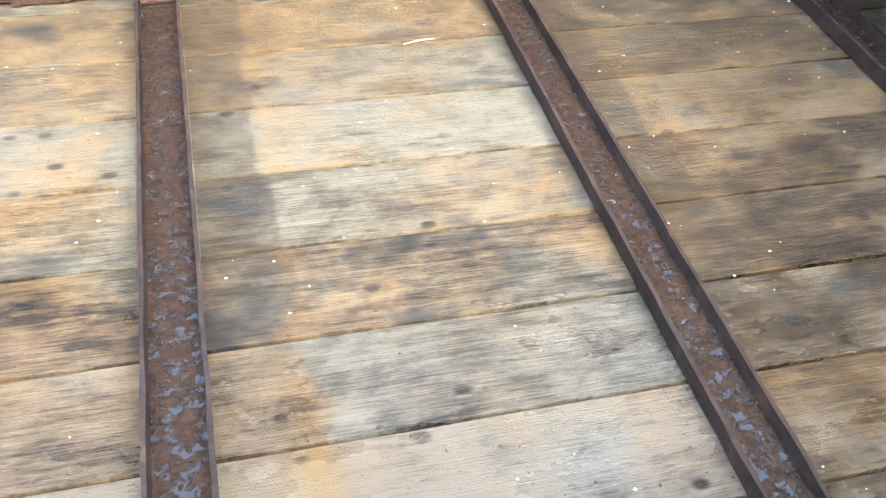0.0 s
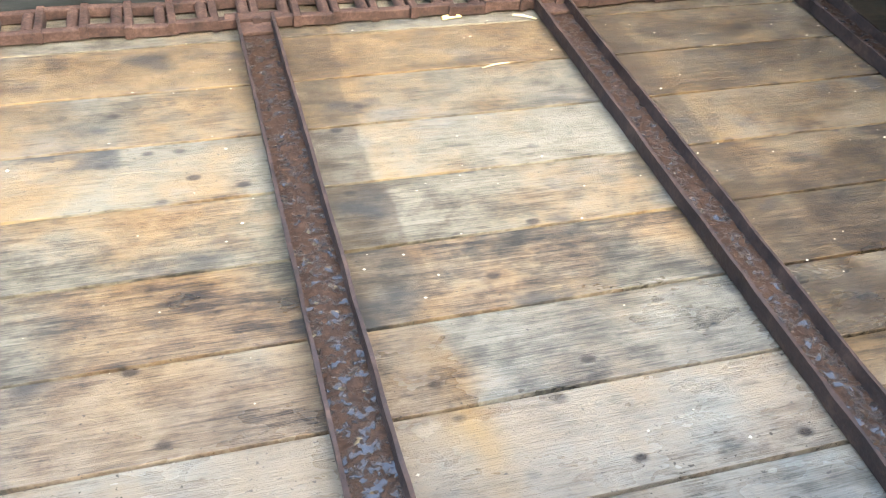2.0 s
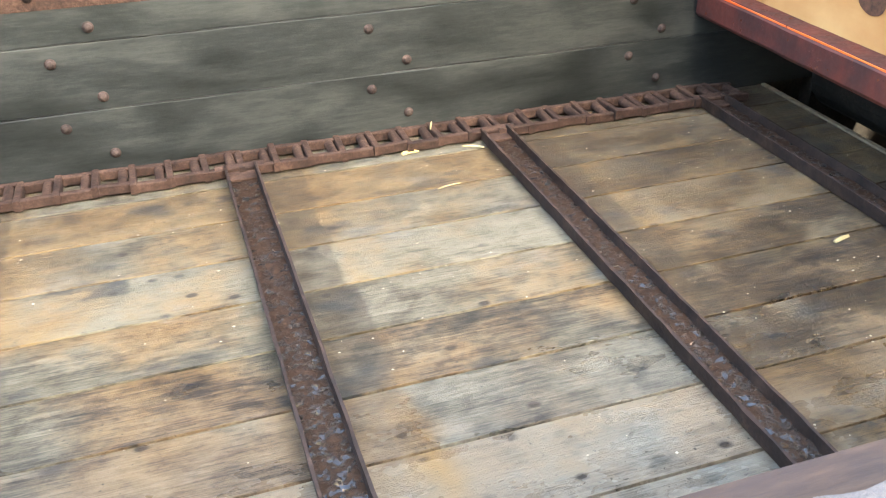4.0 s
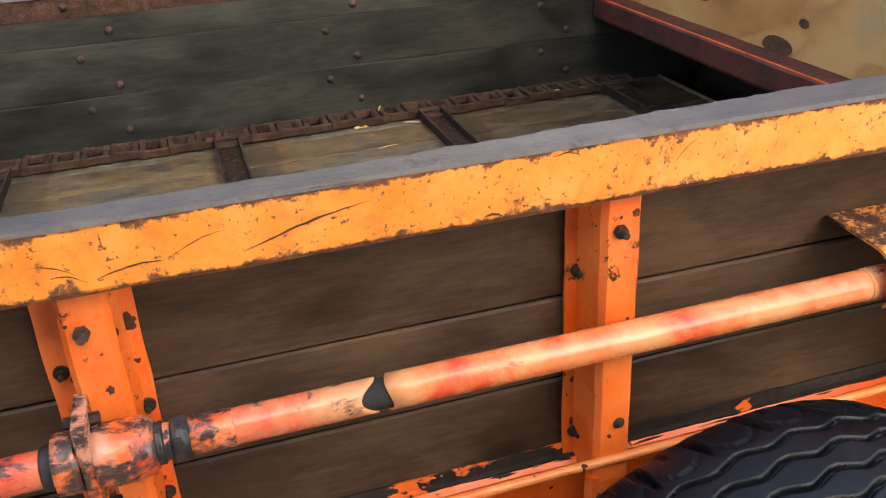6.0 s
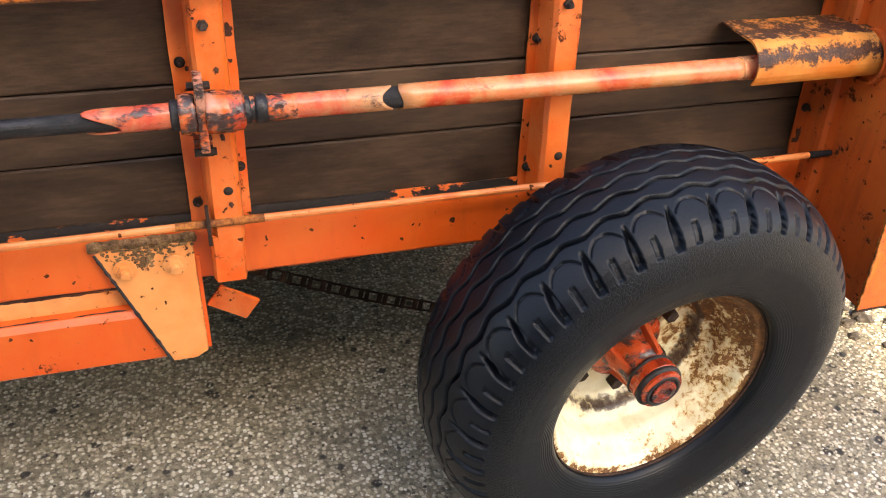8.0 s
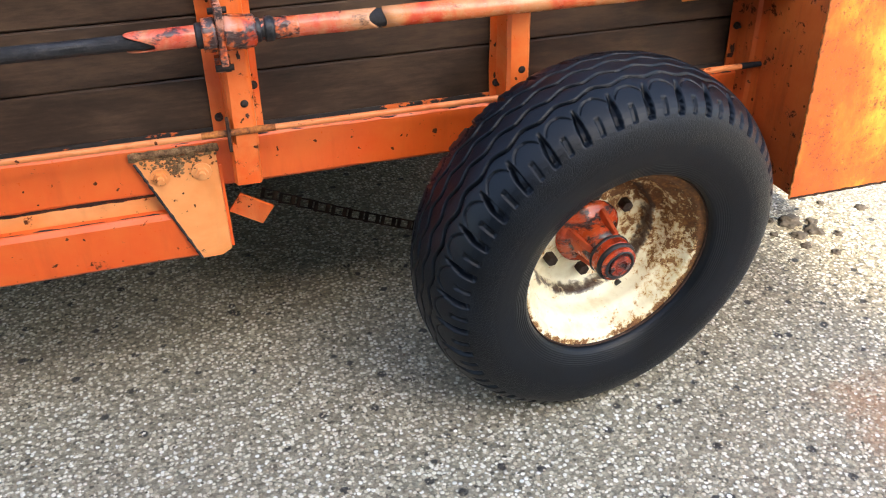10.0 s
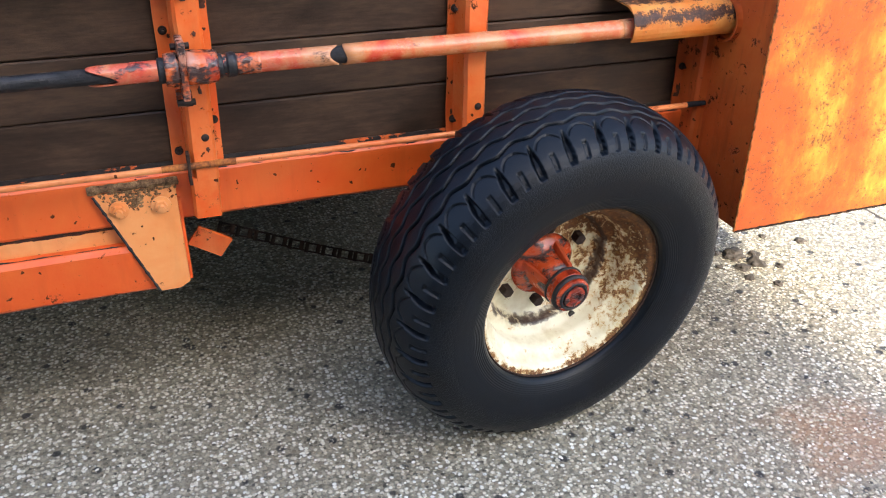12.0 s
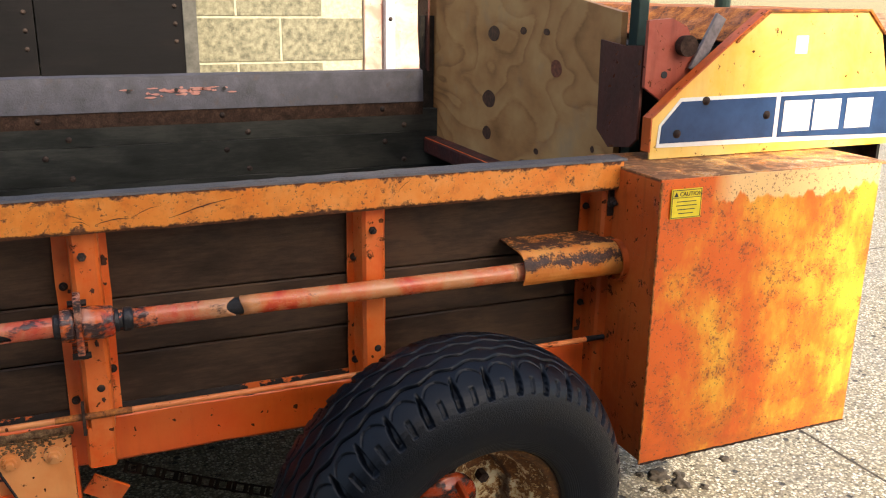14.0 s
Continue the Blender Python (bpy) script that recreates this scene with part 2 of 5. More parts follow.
def floor_wood():
    """Scrubbed tan boards, a damp dark stripe along each cross slat, grey wet patches, sky sheen painted grey on the
    near boards, and dark knots.
    """
    m, nt, b = material("stained_floor_boards")
    o = nt.nodes.new("ShaderNodeObjectInfo")
    x, y, z = axes_of(nt)
    big = noise_of(nt, place_of(nt, (2.0, 3.4, 1), 9.0), 2.6, 6, 0.66, 0.6)
    fine = noise_of(nt, place_of(nt, (1.6, 16, 1), 13.0), 7.0, 8, 0.75)
    hair = noise_of(nt, place_of(nt, (3.2, 110, 1), 13.0), 6.0, 6, 0.80)
    tint = noise_of(nt, place_of(nt, (1, 1, 1), 7.0), 3.2, 4, 0.55)
    mott = noise_of(nt, place_of(nt, (1.0, 1.3, 1), 17.0), 21.0, 9, 0.74, 0.2)
    v = calc(nt, "ADD", calc(nt, "ADD", calc(nt, "MULTIPLY", big, 0.24), calc(nt, "MULTIPLY", mott, 0.22)), calc(nt, "ADD", calc(nt, "MULTIPLY", fine, 0.22), calc(nt, "MULTIPLY", hair, 0.32)))
    v = calc(nt, "ADD", v, calc(nt, "MULTIPLY", calc(nt, "SUBTRACT", o.outputs["Random"], 0.5), 0.07))
    v = calc(nt, "ADD", calc(nt, "MULTIPLY", calc(nt, "SUBTRACT", v, 0.5), 1.75), 0.532)
    tan = ramp(nt, v, (0.34, (0.030, 0.025, 0.017)), (0.44, (0.145, 0.116, 0.068)), (0.51, (0.33, 0.265, 0.160)), (0.60, (0.55, 0.475, 0.325)))
    orange = ramp(nt, v, (0.38, (0.06, 0.034, 0.016)), (0.47, (0.39, 0.205, 0.068)), (0.60, (0.64, 0.40, 0.16)))
    hue = calc(nt, "ADD", tint, calc(nt, "MULTIPLY", calc(nt, "SUBTRACT", calc(nt, "FRACT", calc(nt, "MULTIPLY", o.outputs["Random"], 7.3)), 0.5), 0.22))
    col = blend(nt, ramp(nt, calc(nt, "ADD", hue, calc(nt, "MULTIPLY", calc(nt, "SUBTRACT", mott, 0.5), 0.4)), (0.41, 0), (0.58, 0.85)), tan, orange)
    grey = ramp(nt, v, (0.36, (0.060, 0.063, 0.062)), (0.48, (0.25, 0.252, 0.232)), (0.6, (0.49, 0.50, 0.475)))
    # grey on the near boards: sky reflected in the wet, put into the colour
    near = ramp(nt, calc(nt, "ADD", y, calc(nt, "MULTIPLY", big, 0.5)), (0.55, 0.45), (0.90, 0.0))
    pale = ramp(nt, noise_of(nt, place_of(nt, (1.4, 3.0, 1), 6.0), 4.5, 4, 0.6), (0.57, 0.0), (0.72, 0.45))
    col = blend(nt, calc(nt, "MAXIMUM", near, pale), col, grey)
    # stripe to the rear of each slat
    u = calc(nt, "ADD", x, 0.7985 + 5.47)
    u = calc(nt, "FRACT", calc(nt, "DIVIDE", u, 0.547))
    u = calc(nt, "ADD", u, calc(nt, "MULTIPLY", calc(nt, "SUBTRACT", noise_of(nt, place_of(nt, (1, 1, 1), 4.0), 5.0, 4, 0.6), 0.5), 0.06))
    u = calc(nt, "ADD", u, calc(nt, "MULTIPLY", calc(nt, "SUBTRACT", noise_of(nt, place_of(nt, (1, 1, 1), 4.0), 34.0, 4, 0.6), 0.5), 0.03))
    edge = calc(nt, "ADD", u, calc(nt, "MULTIPLY", calc(nt, "SUBTRACT", o.outputs["Random"], 0.5), 0.05))
    stripe = calc(nt, "MULTIPLY", ramp(nt, edge, (0.0, 0.9), (0.10, 0.86), (0.158, 0.80), (0.170, 0.0)), ramp(nt, mott, (0.36, 1.0), (0.62, 0.55)))
    stripe = calc(nt, "MULTIPLY", stripe, ramp(nt, calc(nt, "ADD", y, calc(nt, "MULTIPLY", big, 0.2)), (0.58, 0.12), (0.74, 0.95)))
    fringe = calc(nt, "MULTIPLY", ramp(nt, u, (0.09, 0.0), (0.17, 0.9), (0.23, 0.0)), ramp(nt, tint, (0.42, 0.0), (0.56, 1.0)))
    col = blend(nt, fringe, col, orange)
    # darker brown rear bays with worn yellow patches
    rear = calc(nt, "MULTIPLY", ramp(nt, calc(nt, "ADD", x, 1.0), (0.73, 0.0), (0.76, 1.0)), ramp(nt, big, (0.42, 0.95), (0.60, 0.50)))
    col = blend(nt, rear, col, ramp(nt, v, (0.38, (0.022, 0.015, 0.008)), (0.50, (0.125, 0.075, 0.030)), (0.62, (0.36, 0.210, 0.074))))
    muck = calc(nt, "MULTIPLY", ramp(nt, calc(nt, "ADD", y, calc(nt, "MULTIPLY", calc(nt, "SUBTRACT", big, 0.5), 0.5)), (0.80, 0.0), (1.0, 1.0)), ramp(nt, mott, (0.36, 0.62), (0.60, 0.22)))
    col = blend(nt, muck, col, (0.105, 0.082, 0.050))
    dirt = ramp(nt, fine, (0.3, (0.036, 0.027, 0.015)), (0.7, (0.17, 0.105, 0.044)))
    col = blend(nt, stripe, col, dirt)
    # blue-black stains and small knots
    ink = noise_of(nt, place_of(nt, (1, 1.6, 1), 3.0), 7.5, 4, 0.55)
    col = blend(nt, ramp(nt, ink, (0.58, 0), (0.69, 0.75)), col, (0.060, 0.064, 0.062))
    c = cells_of(nt, place_of(nt, (14, 22, 1), 5.0), 1.0)
    knot = ramp(nt, calc(nt, "ADD", c.outputs["Distance"], calc(nt, "MULTIPLY", hair, 0.12)), (0.15, 1.0), (0.24, 0.0))
    c2 = ramp(nt, noise_of(nt, place_of(nt), 9.0, 3, 0.5), (0.42, 0), (0.58, 0.85))
    col = blend(nt, calc(nt, "MULTIPLY", knot, c2), col, (0.035, 0.022, 0.016))
    col = blend(nt, 1.0, col, (0.36, 0.362, 0.355), "MULTIPLY")
    speck = ramp(nt, noise_of(nt, place_of(nt, (1, 1.4, 1), 2.0), 130.0, 3, 0.6), (0.66, 0.0), (0.70, 0.8))
    col = blend(nt, speck, col, (0.03, 0.024, 0.016))
    r = ramp(nt, noise_of(nt, place_of(nt, (1, 2, 1), 3.0), 5.0, 4, 0.6), (0.4, 0.30), (0.62, 0.60))
    r = blend(nt, calc(nt, "MULTIPLY", near, 1.6), r, (0.20, 0.20, 0.20))
    finish(nt, b, col, r, 0.0, calc(nt, "ADD", fine, calc(nt, "MULTIPLY", hair, 0.8)), 0.004, 1.0, gloss=0.42)
    return m


M_FLOOR = floor_wood()


def rubber():
    m, nt, b = material("weathered_rubber")
    p = place_of(nt)
    n = noise_of(nt, p, 14, 6, 0.65)
    col = ramp(nt, n, (0.35, (0.0016, 0.0026, 0.0044)), (0.6, (0.0030, 0.0049, 0.0084)), (0.84, (0.010, 0.013, 0.017)))
    f = noise_of(nt, p, 260, 3, 0.7)
    tc = nt.nodes.new("ShaderNodeTexCoord")
    so = nt.nodes.new("ShaderNodeSeparateXYZ")
    nt.links.new(tc.outputs["Object"], so.inputs[0])
    rad = calc(nt, "SQRT", calc(nt, "ADD", calc(nt, "MULTIPLY", so.outputs[0], so.outputs[0]), calc(nt, "MULTIPLY", so.outputs[2], so.outputs[2])))
    rings = calc(nt, "MULTIPLY", calc(nt, "SINE", calc(nt, "MULTIPLY", rad, 1350.0)), ramp(nt, rad, (0.227, 0.0), (0.232, 1.0), (0.258, 1.0), (0.264, 0.0)))
    crack = ramp(nt, cells_of(nt, p, 150.0, "DISTANCE_TO_EDGE").outputs["Distance"], (0.02, 0.0), (0.10, 1.0))
    crack = calc(nt, "MULTIPLY", crack, ramp(nt, rad, (0.30, 0.0), (0.325, 1.3), (0.36, 1.3), (0.375, 0.2)))
    hgt = calc(nt, "ADD", calc(nt, "ADD", f, calc(nt, "MULTIPLY", rings, 0.9)), crack)
    finish(nt, b, col, ramp(nt, n, (0.3, 0.30), (0.7, 0.50)), 0.0, hgt, 0.0009, 0.40, gloss=0.25)
    return m


M_RUBBER = rubber()


def rim_paint():
    m, nt, b = material("cream_rim_paint")
    p = place_of(nt)
    x, y, z = axes_of(nt)
    base = ramp(nt, noise_of(nt, p, 18, 5, 0.6), (0.3, (0.62, 0.53, 0.30)), (0.55, (0.82, 0.77, 0.56)))
    n = calc(nt, "ADD", calc(nt, "MULTIPLY", noise_of(nt, p, 70, 7, 0.72, 0.3), 0.62), calc(nt, "MULTIPLY", noise_of(nt, p, 15, 4, 0.6), 0.38))
    tc = nt.nodes.new("ShaderNodeTexCoord")
    so = nt.nodes.new("ShaderNodeSeparateXYZ")
    nt.links.new(tc.outputs["Object"], so.inputs[0])
    rad = calc(nt, "SQRT", calc(nt, "ADD", calc(nt, "MULTIPLY", so.outputs[0], so.outputs[0]), calc(nt, "MULTIPLY", so.outputs[2], so.outputs[2])))
    ring = ramp(nt, calc(nt, "ABSOLUTE", calc(nt, "SUBTRACT", rad, 0.219)), (0.003, 0.13), (0.012, 0.0))
    groove = calc(nt, "MULTIPLY", ramp(nt, calc(nt, "ABSOLUTE", calc(nt, "ADD", calc(nt, "SUBTRACT", rad, 0.1505), calc(nt, "MULTIPLY", calc(nt, "SUBTRACT", noise_of(nt, p, 45, 4, 0.65), 0.5), 0.022))), (0.0035, 1.0), (0.006, 0.0)), ramp(nt, noise_of(nt, p, 17, 4, 0.6), (0.40, 0.0), (0.46, 1.0)))
    up = calc(nt, "ADD", ring, ramp(nt, z, (0.34, -0.02), (0.54, 0.145)))
    up = calc(nt, "ADD", up, ramp(nt, calc(nt, "ADD", so.outputs[0], 0.5), (0.50, 0.0), (0.68, 0.075)))
    flow = calc(nt, "ADD", n, up)
    mask = ramp(nt, flow, (0.620, 0), (0.640, 0.97))
    stain = ramp(nt, flow, (0.555, 0), (0.625, 0.9))
    rustc = ramp(nt, noise_of(nt, p, 70, 5, 0.7), (0.3, (0.035, 0.014, 0.006)), (0.55, (0.16, 0.06, 0.015)), (0.75, (0.40, 0.20, 0.05)))
    col = blend(nt, stain, base, (0.50, 0.28, 0.065))
    col = blend(nt, mask, col, rustc)
    col = blend(nt, groove, col, (0.045, 0.02, 0.010))
    finish(nt, b, col, blend(nt, mask, (0.4, 0.4, 0.4), (0.85, 0.85, 0.85)), 0.0, calc(nt, "MULTIPLY", mask, -1), 0.001, 0.5)
    return m


M_RIM = rim_paint()


def grey_capping(name, tone, blotch):
    m, nt, b = material(name)
    p = place_of(nt, (1, 1, 1), 2.0)
    n = noise_of(nt, p, 12, 7, 0.7)
    f = noise_of(nt, p, 120, 4, 0.6)
    col = ramp(nt, n, (0.35, tuple(c * 0.6 for c in tone)), (0.55, tone), (0.72, tuple(min(1, c * 1.5) for c in tone)))
    col = blend(nt, ramp(nt, noise_of(nt, p, 26, 5, 0.6), (0.60, 0), (0.68, 0.8)), col, blotch)
    grit = noise_of(nt, p, 170, 5, 0.75)
    col = blend(nt, ramp(nt, grit, (0.58, 0), (0.68, 0.7)), col, tuple(c * 0.6 for c in blotch))
    col = blend(nt, ramp(nt, grit, (0.32, 0.5), (0.42, 0.0)), col, tuple(min(1, c * 1.4) for c in tone))
    finish(nt, b, col, ramp(nt, n, (0.3, 0.45), (0.7, 0.65)), 0.0, calc(nt, "ADD", f, grit), 0.002, 0.7)
    return m


M_CAP = grey_capping("worn_grey_steel_edge", (0.090, 0.074, 0.064), (0.048, 0.030, 0.020))
M_FARCAP = grey_capping("grey_violet_painted_steel", (0.070, 0.068, 0.083), (0.07, 0.055, 0.055))
M_PINK = painted("scraped_pink_paint", (0.42, 0.17, 0.14), (0.50, 0.26, 0.21), 0.75, 0.9, 0.6, 30.0, 0.3)


def guard_box_paint():
    """Orange over yellow, worn through in cloudy patches; red-brown rust bloom towards the foot, cream runs at the top edge."""
    m, nt, b = material("worn_orange_over_yellow_paint")
    p = place_of(nt)
    x, y, z = axes_of(nt)
    cloud = calc(nt, "ADD", calc(nt, "MULTIPLY", noise_of(nt, place_of(nt, (1, 1, 0.6)), 5.0, 6, 0.58, 0.2), 0.82), calc(nt, "MULTIPLY", noise_of(nt, place_of(nt, (1, 1, 0.5)), 60.0, 6, 0.7), 0.18))
    drift = ramp(nt, x, (0.20, -0.03), (0.50, 0.085))
    v = calc(nt, "ADD", cloud, drift)
    base = ramp(nt, v, (0.50, (0.74, 0.125, 0.008)), (0.57, (0.78, 0.21, 0.013)), (0.66, (0.86, 0.42, 0.035)))
    bloom = noise_of(nt, p, 13, 7, 0.68, 0.2)
    foot = ramp(nt, z, (0.43, 0.18), (0.56, 0.0))
    base = blend(nt, ramp(nt, calc(nt, "ADD", bloom, foot), (0.515, 0), (0.64, 0.6)), base, (0.56, 0.100, 0.012))
    run = noise_of(nt, place_of(nt, (1, 1, 0.02)), 26, 3, 0.5)
    edge = calc(nt, "ADD", calc(nt, "SUBTRACT", z, 0.5), calc(nt, "MULTIPLY", run, -0.09))
    rightw = ramp(nt, x, (0.28, 0.0), (0.34, 1.0))
    base = blend(nt, calc(nt, "MULTIPLY", ramp(nt, edge, (0.526, 0), (0.531, 0.9)), rightw), base, (0.86, 0.56, 0.24))
    fleck = noise_of(nt, p, 150, 4, 0.65)
    sp = ramp(nt, calc(nt, "MULTIPLY", fleck, calc(nt, "ADD", bloom, 0.5)), (0.585, 0), (0.64, 0.75))
    col = blend(nt, sp, base, (0.20, 0.052, 0.015))
    finish(nt, b, col, ramp(nt, bloom, (0.4, 0.38), (0.7, 0.7)), 0.0, calc(nt, "SUBTRACT", calc(nt, "MULTIPLY", noise_of(nt, p, 180, 2, 0.5), 0.4), sp), 0.0012, 0.5)
    return m


M_BOXPAINT = guard_box_paint()


def box_top():
    """Wet paint, orange to pale, under brown dirt that thins out towards the rear."""
    m, nt, b = material("rust_stained_top")
    p = place_of(nt)
    x, y, z = axes_of(nt)
    n = noise_of(nt, p, 16, 7, 0.7, 0.3)
    dirt = ramp(nt, calc(nt, "ADD", n, ramp(nt, x, (0.15, 0.10), (0.70, -0.12))), (0.46, 0.0), (0.60, 0.95))
    paint = ramp(nt, noise_of(nt, p, 7, 4, 0.6), (0.35, (0.66, 0.20, 0.035)), (0.65, (0.78, 0.40, 0.14)))
    soil = ramp(nt, noise_of(nt, p, 60, 5, 0.7), (0.3, (0.06, 0.022, 0.010)), (0.7, (0.30, 0.12, 0.045)))
    finish(nt, b, blend(nt, dirt, paint, soil), blend(nt, dirt, (0.14, 0.14, 0.14), (0.6, 0.6, 0.6)), 0.0, calc(nt, "MULTIPLY", dirt, n), 0.003, 0.6)
    return m


M_BOXTOP = box_top()


def plywood_mat():
    m, nt, b = material("plywood_face")
    x, y, z = axes_of(nt)
    q = noise_of(nt, place_of(nt, (1, 0.8, 2.0)), 1.7, 2, 0.45, 0.4)
    for ky, kz, r2 in ((0.373, 1.305, 0.016), (0.82, 1.16, 0.010), (0.81, 1.39, 0.008)):
        dy, dz = calc(nt, "SUBTRACT", y, ky), calc(nt, "SUBTRACT", z, kz)
        d2 = calc(nt, "ADD", calc(nt, "MULTIPLY", calc(nt, "MULTIPLY", dy, dy), 0.30), calc(nt, "MULTIPLY", dz, dz))
        q = calc(nt, "ADD", q, calc(nt, "DIVIDE", 0.16 * r2, calc(nt, "ADD", d2, r2)))
    fineg = noise_of(nt, place_of(nt, (1, 3, 30)), 5, 4, 0.6)
    rings_v = calc(nt, "FRACT", calc(nt, "ADD", calc(nt, "MULTIPLY", q, 11.0), calc(nt, "MULTIPLY", fineg, 0.25)))
    band = ramp(nt, rings_v, (0.0, 0.30), (0.14, 0.75), (0.60, 0.66), (0.92, 0.42), (1.0, 0.30))
    v = calc(nt, "ADD", calc(nt, "MULTIPLY", band, 0.33), calc(nt, "MULTIPLY", noise_of(nt, place_of(nt, (1, 1, 1.5)), 4.5, 6, 0.55), 0.72))
    col = ramp(nt, v, (0.30, (0.20, 0.080, 0.020)), (0.5, (0.44, 0.20, 0.062)), (0.7, (0.56, 0.31, 0.115)))
    mould = ramp(nt, noise_of(nt, place_of(nt), 6, 5, 0.6), (0.58, 0), (0.76, 0.4))
    col = blend(nt, mould, col, (0.27, 0.21, 0.14))
    finish(nt, b, col, 0.62, 0.0, band, 0.0004, 0.2)
    return m


M_PLY = plywood_mat()


def flat_tone(name, color, rough=0.5, vary=0.25, scale=30.0):
    m, nt, b = material(name)
    n = noise_of(nt, place_of(nt), scale, 5, 0.65)
    col = ramp(nt, n, (0.35, tuple(c * (1 - vary) for c in color)), (0.65, tuple(min(1, c * (1 + vary)) for c in color)))
    finish(nt, b, col, rough, 0.0, n, 0.0006, 0.3)
    return m


M_SCRATCH = flat_tone("rust_in_scratches", (0.060, 0.020, 0.009), 0.8, 0.5, 90)
M_KNOT = flat_tone("dark_knot", (0.085, 0.035, 0.018), 0.6, 0.5, 90)
M_KNOT_RED = flat_tone("red_knot", (0.22, 0.065, 0.03), 0.6, 0.4, 90)
M_BLUE = flat_tone("blue_decal", (0.020, 0.055, 0.14), 0.25, 0.2, 12)
M_WHITE = flat_tone("white_decal", (0.78, 0.77, 0.72), 0.4, 0.06, 25)
M_YELLOW = flat_tone("yellow_label", (0.80, 0.62, 0.03), 0.4, 0.08, 40)
M_INK = flat_tone("black_print", (0.02, 0.02, 0.02), 0.5, 0.1, 40)
M_GLASSY = flat_tone("dark_green_plastic", (0.015, 0.035, 0.03), 0.3, 0.2, 40)
M_GREYBAR = flat_tone("grey_worn_steel", (0.16, 0.14, 0.14), 0.5, 0.4, 40)
M_STRAW = flat_tone("dry_straw", (0.40, 0.31, 0.14), 0.7, 0.25, 120)
M_LEAF = flat_tone("yellow_leaf", (0.42, 0.31, 0.09), 0.7, 0.3, 120)
M_CRUMB = flat_tone("pale_crumbs", (0.42, 0.37, 0.27), 0.8, 0.3, 200)
M_DUNG = flat_tone("dried_dung", (0.075, 0.060, 0.045), 0.9, 0.5, 60)
M_WORN_EDGE = flat_tone("pale_worn_edge", (0.16, 0.12, 0.07), 0.7, 0.4, 40)
M_MORTAR = flat_tone("mortar", (0.44, 0.41, 0.29), 0.9, 0.25, 40)
M_BLOCK = flat_tone("concrete_block", (0.205, 0.190, 0.122), 0.9, 0.45, 34)
# dark tone, so that the unseen barn throws little light back
M_BARN = flat_tone("dark_stained_blockwork", (0.09, 0.085, 0.07), 0.9, 0.3, 20)
M_FLAKY = painted("flaking_pink_render", (0.66, 0.55, 0.44), (0.52, 0.27, 0.20), 0.30, 0.3, 0.8, 9.0, 0.1)
M_GALV = flat_tone("galvanised_steel", (0.45, 0.47, 0.50), 0.4, 0.12, 30)
M_SHED = boards("dark_brown_sheet", (0.0028, 0.0024, 0.0026), (0.0048, 0.0040, 0.0042), (0.0095, 0.0075, 0.007), 0.62, 0.1, 30, 0.14)
M_HEAP = flat_tone("bark_chippings", (0.30, 0.17, 0.09), 0.95, 0.6, 9)


def concrete():
    """Exposed-aggregate concrete: pale and dark pebbles in sandy cement, moss specks, damp clouds."""
    m, nt, b = material("exposed_aggregate_concrete")
    p = place_of(nt)
    c = cells_of(nt, p, 95.0)
    peb = ramp(nt, c.outputs["Distance"], (0.40, 1.0), (0.56, 0.0))
    hue = nt.nodes.new("ShaderNodeSeparateColor")
    nt.links.new(c.outputs["Color"], hue.inputs[0])
    stone = ramp(nt, hue.outputs[0], (0.0, (0.06, 0.050, 0.033)), (0.18, (0.31, 0.255, 0.165)), (0.46, (0.55, 0.475, 0.33)), (0.76, (0.78, 0.71, 0.55)), (1.0, (0.90, 0.87, 0.76)))
    big = noise_of(nt, p, 2.2, 5, 0.6)
    cement = ramp(nt, noise_of(nt, p, 60, 5, 0.7), (0.32, (0.055, 0.046, 0.029)), (0.66, (0.42, 0.36, 0.245)))
    col = blend(nt, peb, cement, stone)
    col = blend(nt, ramp(nt, big, (0.40, 0.20), (0.60, 0.0)), col, (0.20, 0.175, 0.135))
    d = cells_of(nt, p, 13.0)
    spot = ramp(nt, calc(nt, "ADD", d.outputs["Distance"], calc(nt, "MULTIPLY", noise_of(nt, p, 70, 3, 0.6), 0.16)), (0.20, 0.95), (0.25, 0.0))
    col = blend(nt, spot, col, (0.03, 0.026, 0.022))
    grit = ramp(nt, noise_of(nt, p, 150, 4, 0.7), (0.60, 0), (0.66, 0.8))
    col = blend(nt, grit, col, (0.06, 0.052, 0.042))
    gx, gy, gz = axes_of(nt)
    far_x, far_y = calc(nt, "SUBTRACT", gx, 0.32), calc(nt, "SUBTRACT", gy, -0.72)
    off = calc(nt, "SQRT", calc(nt, "ADD", calc(nt, "MULTIPLY", far_x, far_x), calc(nt, "MULTIPLY", far_y, far_y)))
    rust = ramp(nt, calc(nt, "SUBTRACT", calc(nt, "ADD", off, 0.5), calc(nt, "MULTIPLY", noise_of(nt, p, 9, 7, 0.72), 0.50)), (0.34, 0.5), (0.46, 0.0))
    col = blend(nt, rust, col, (0.36, 0.18, 0.08))
    finish(nt, b, col, ramp(nt, big, (0.38, 0.42), (0.62, 0.7)), 0.0,
           calc(nt, "SUBTRACT", peb, spot), 0.005, 0.8)
    return m


M_GROUND = concrete()


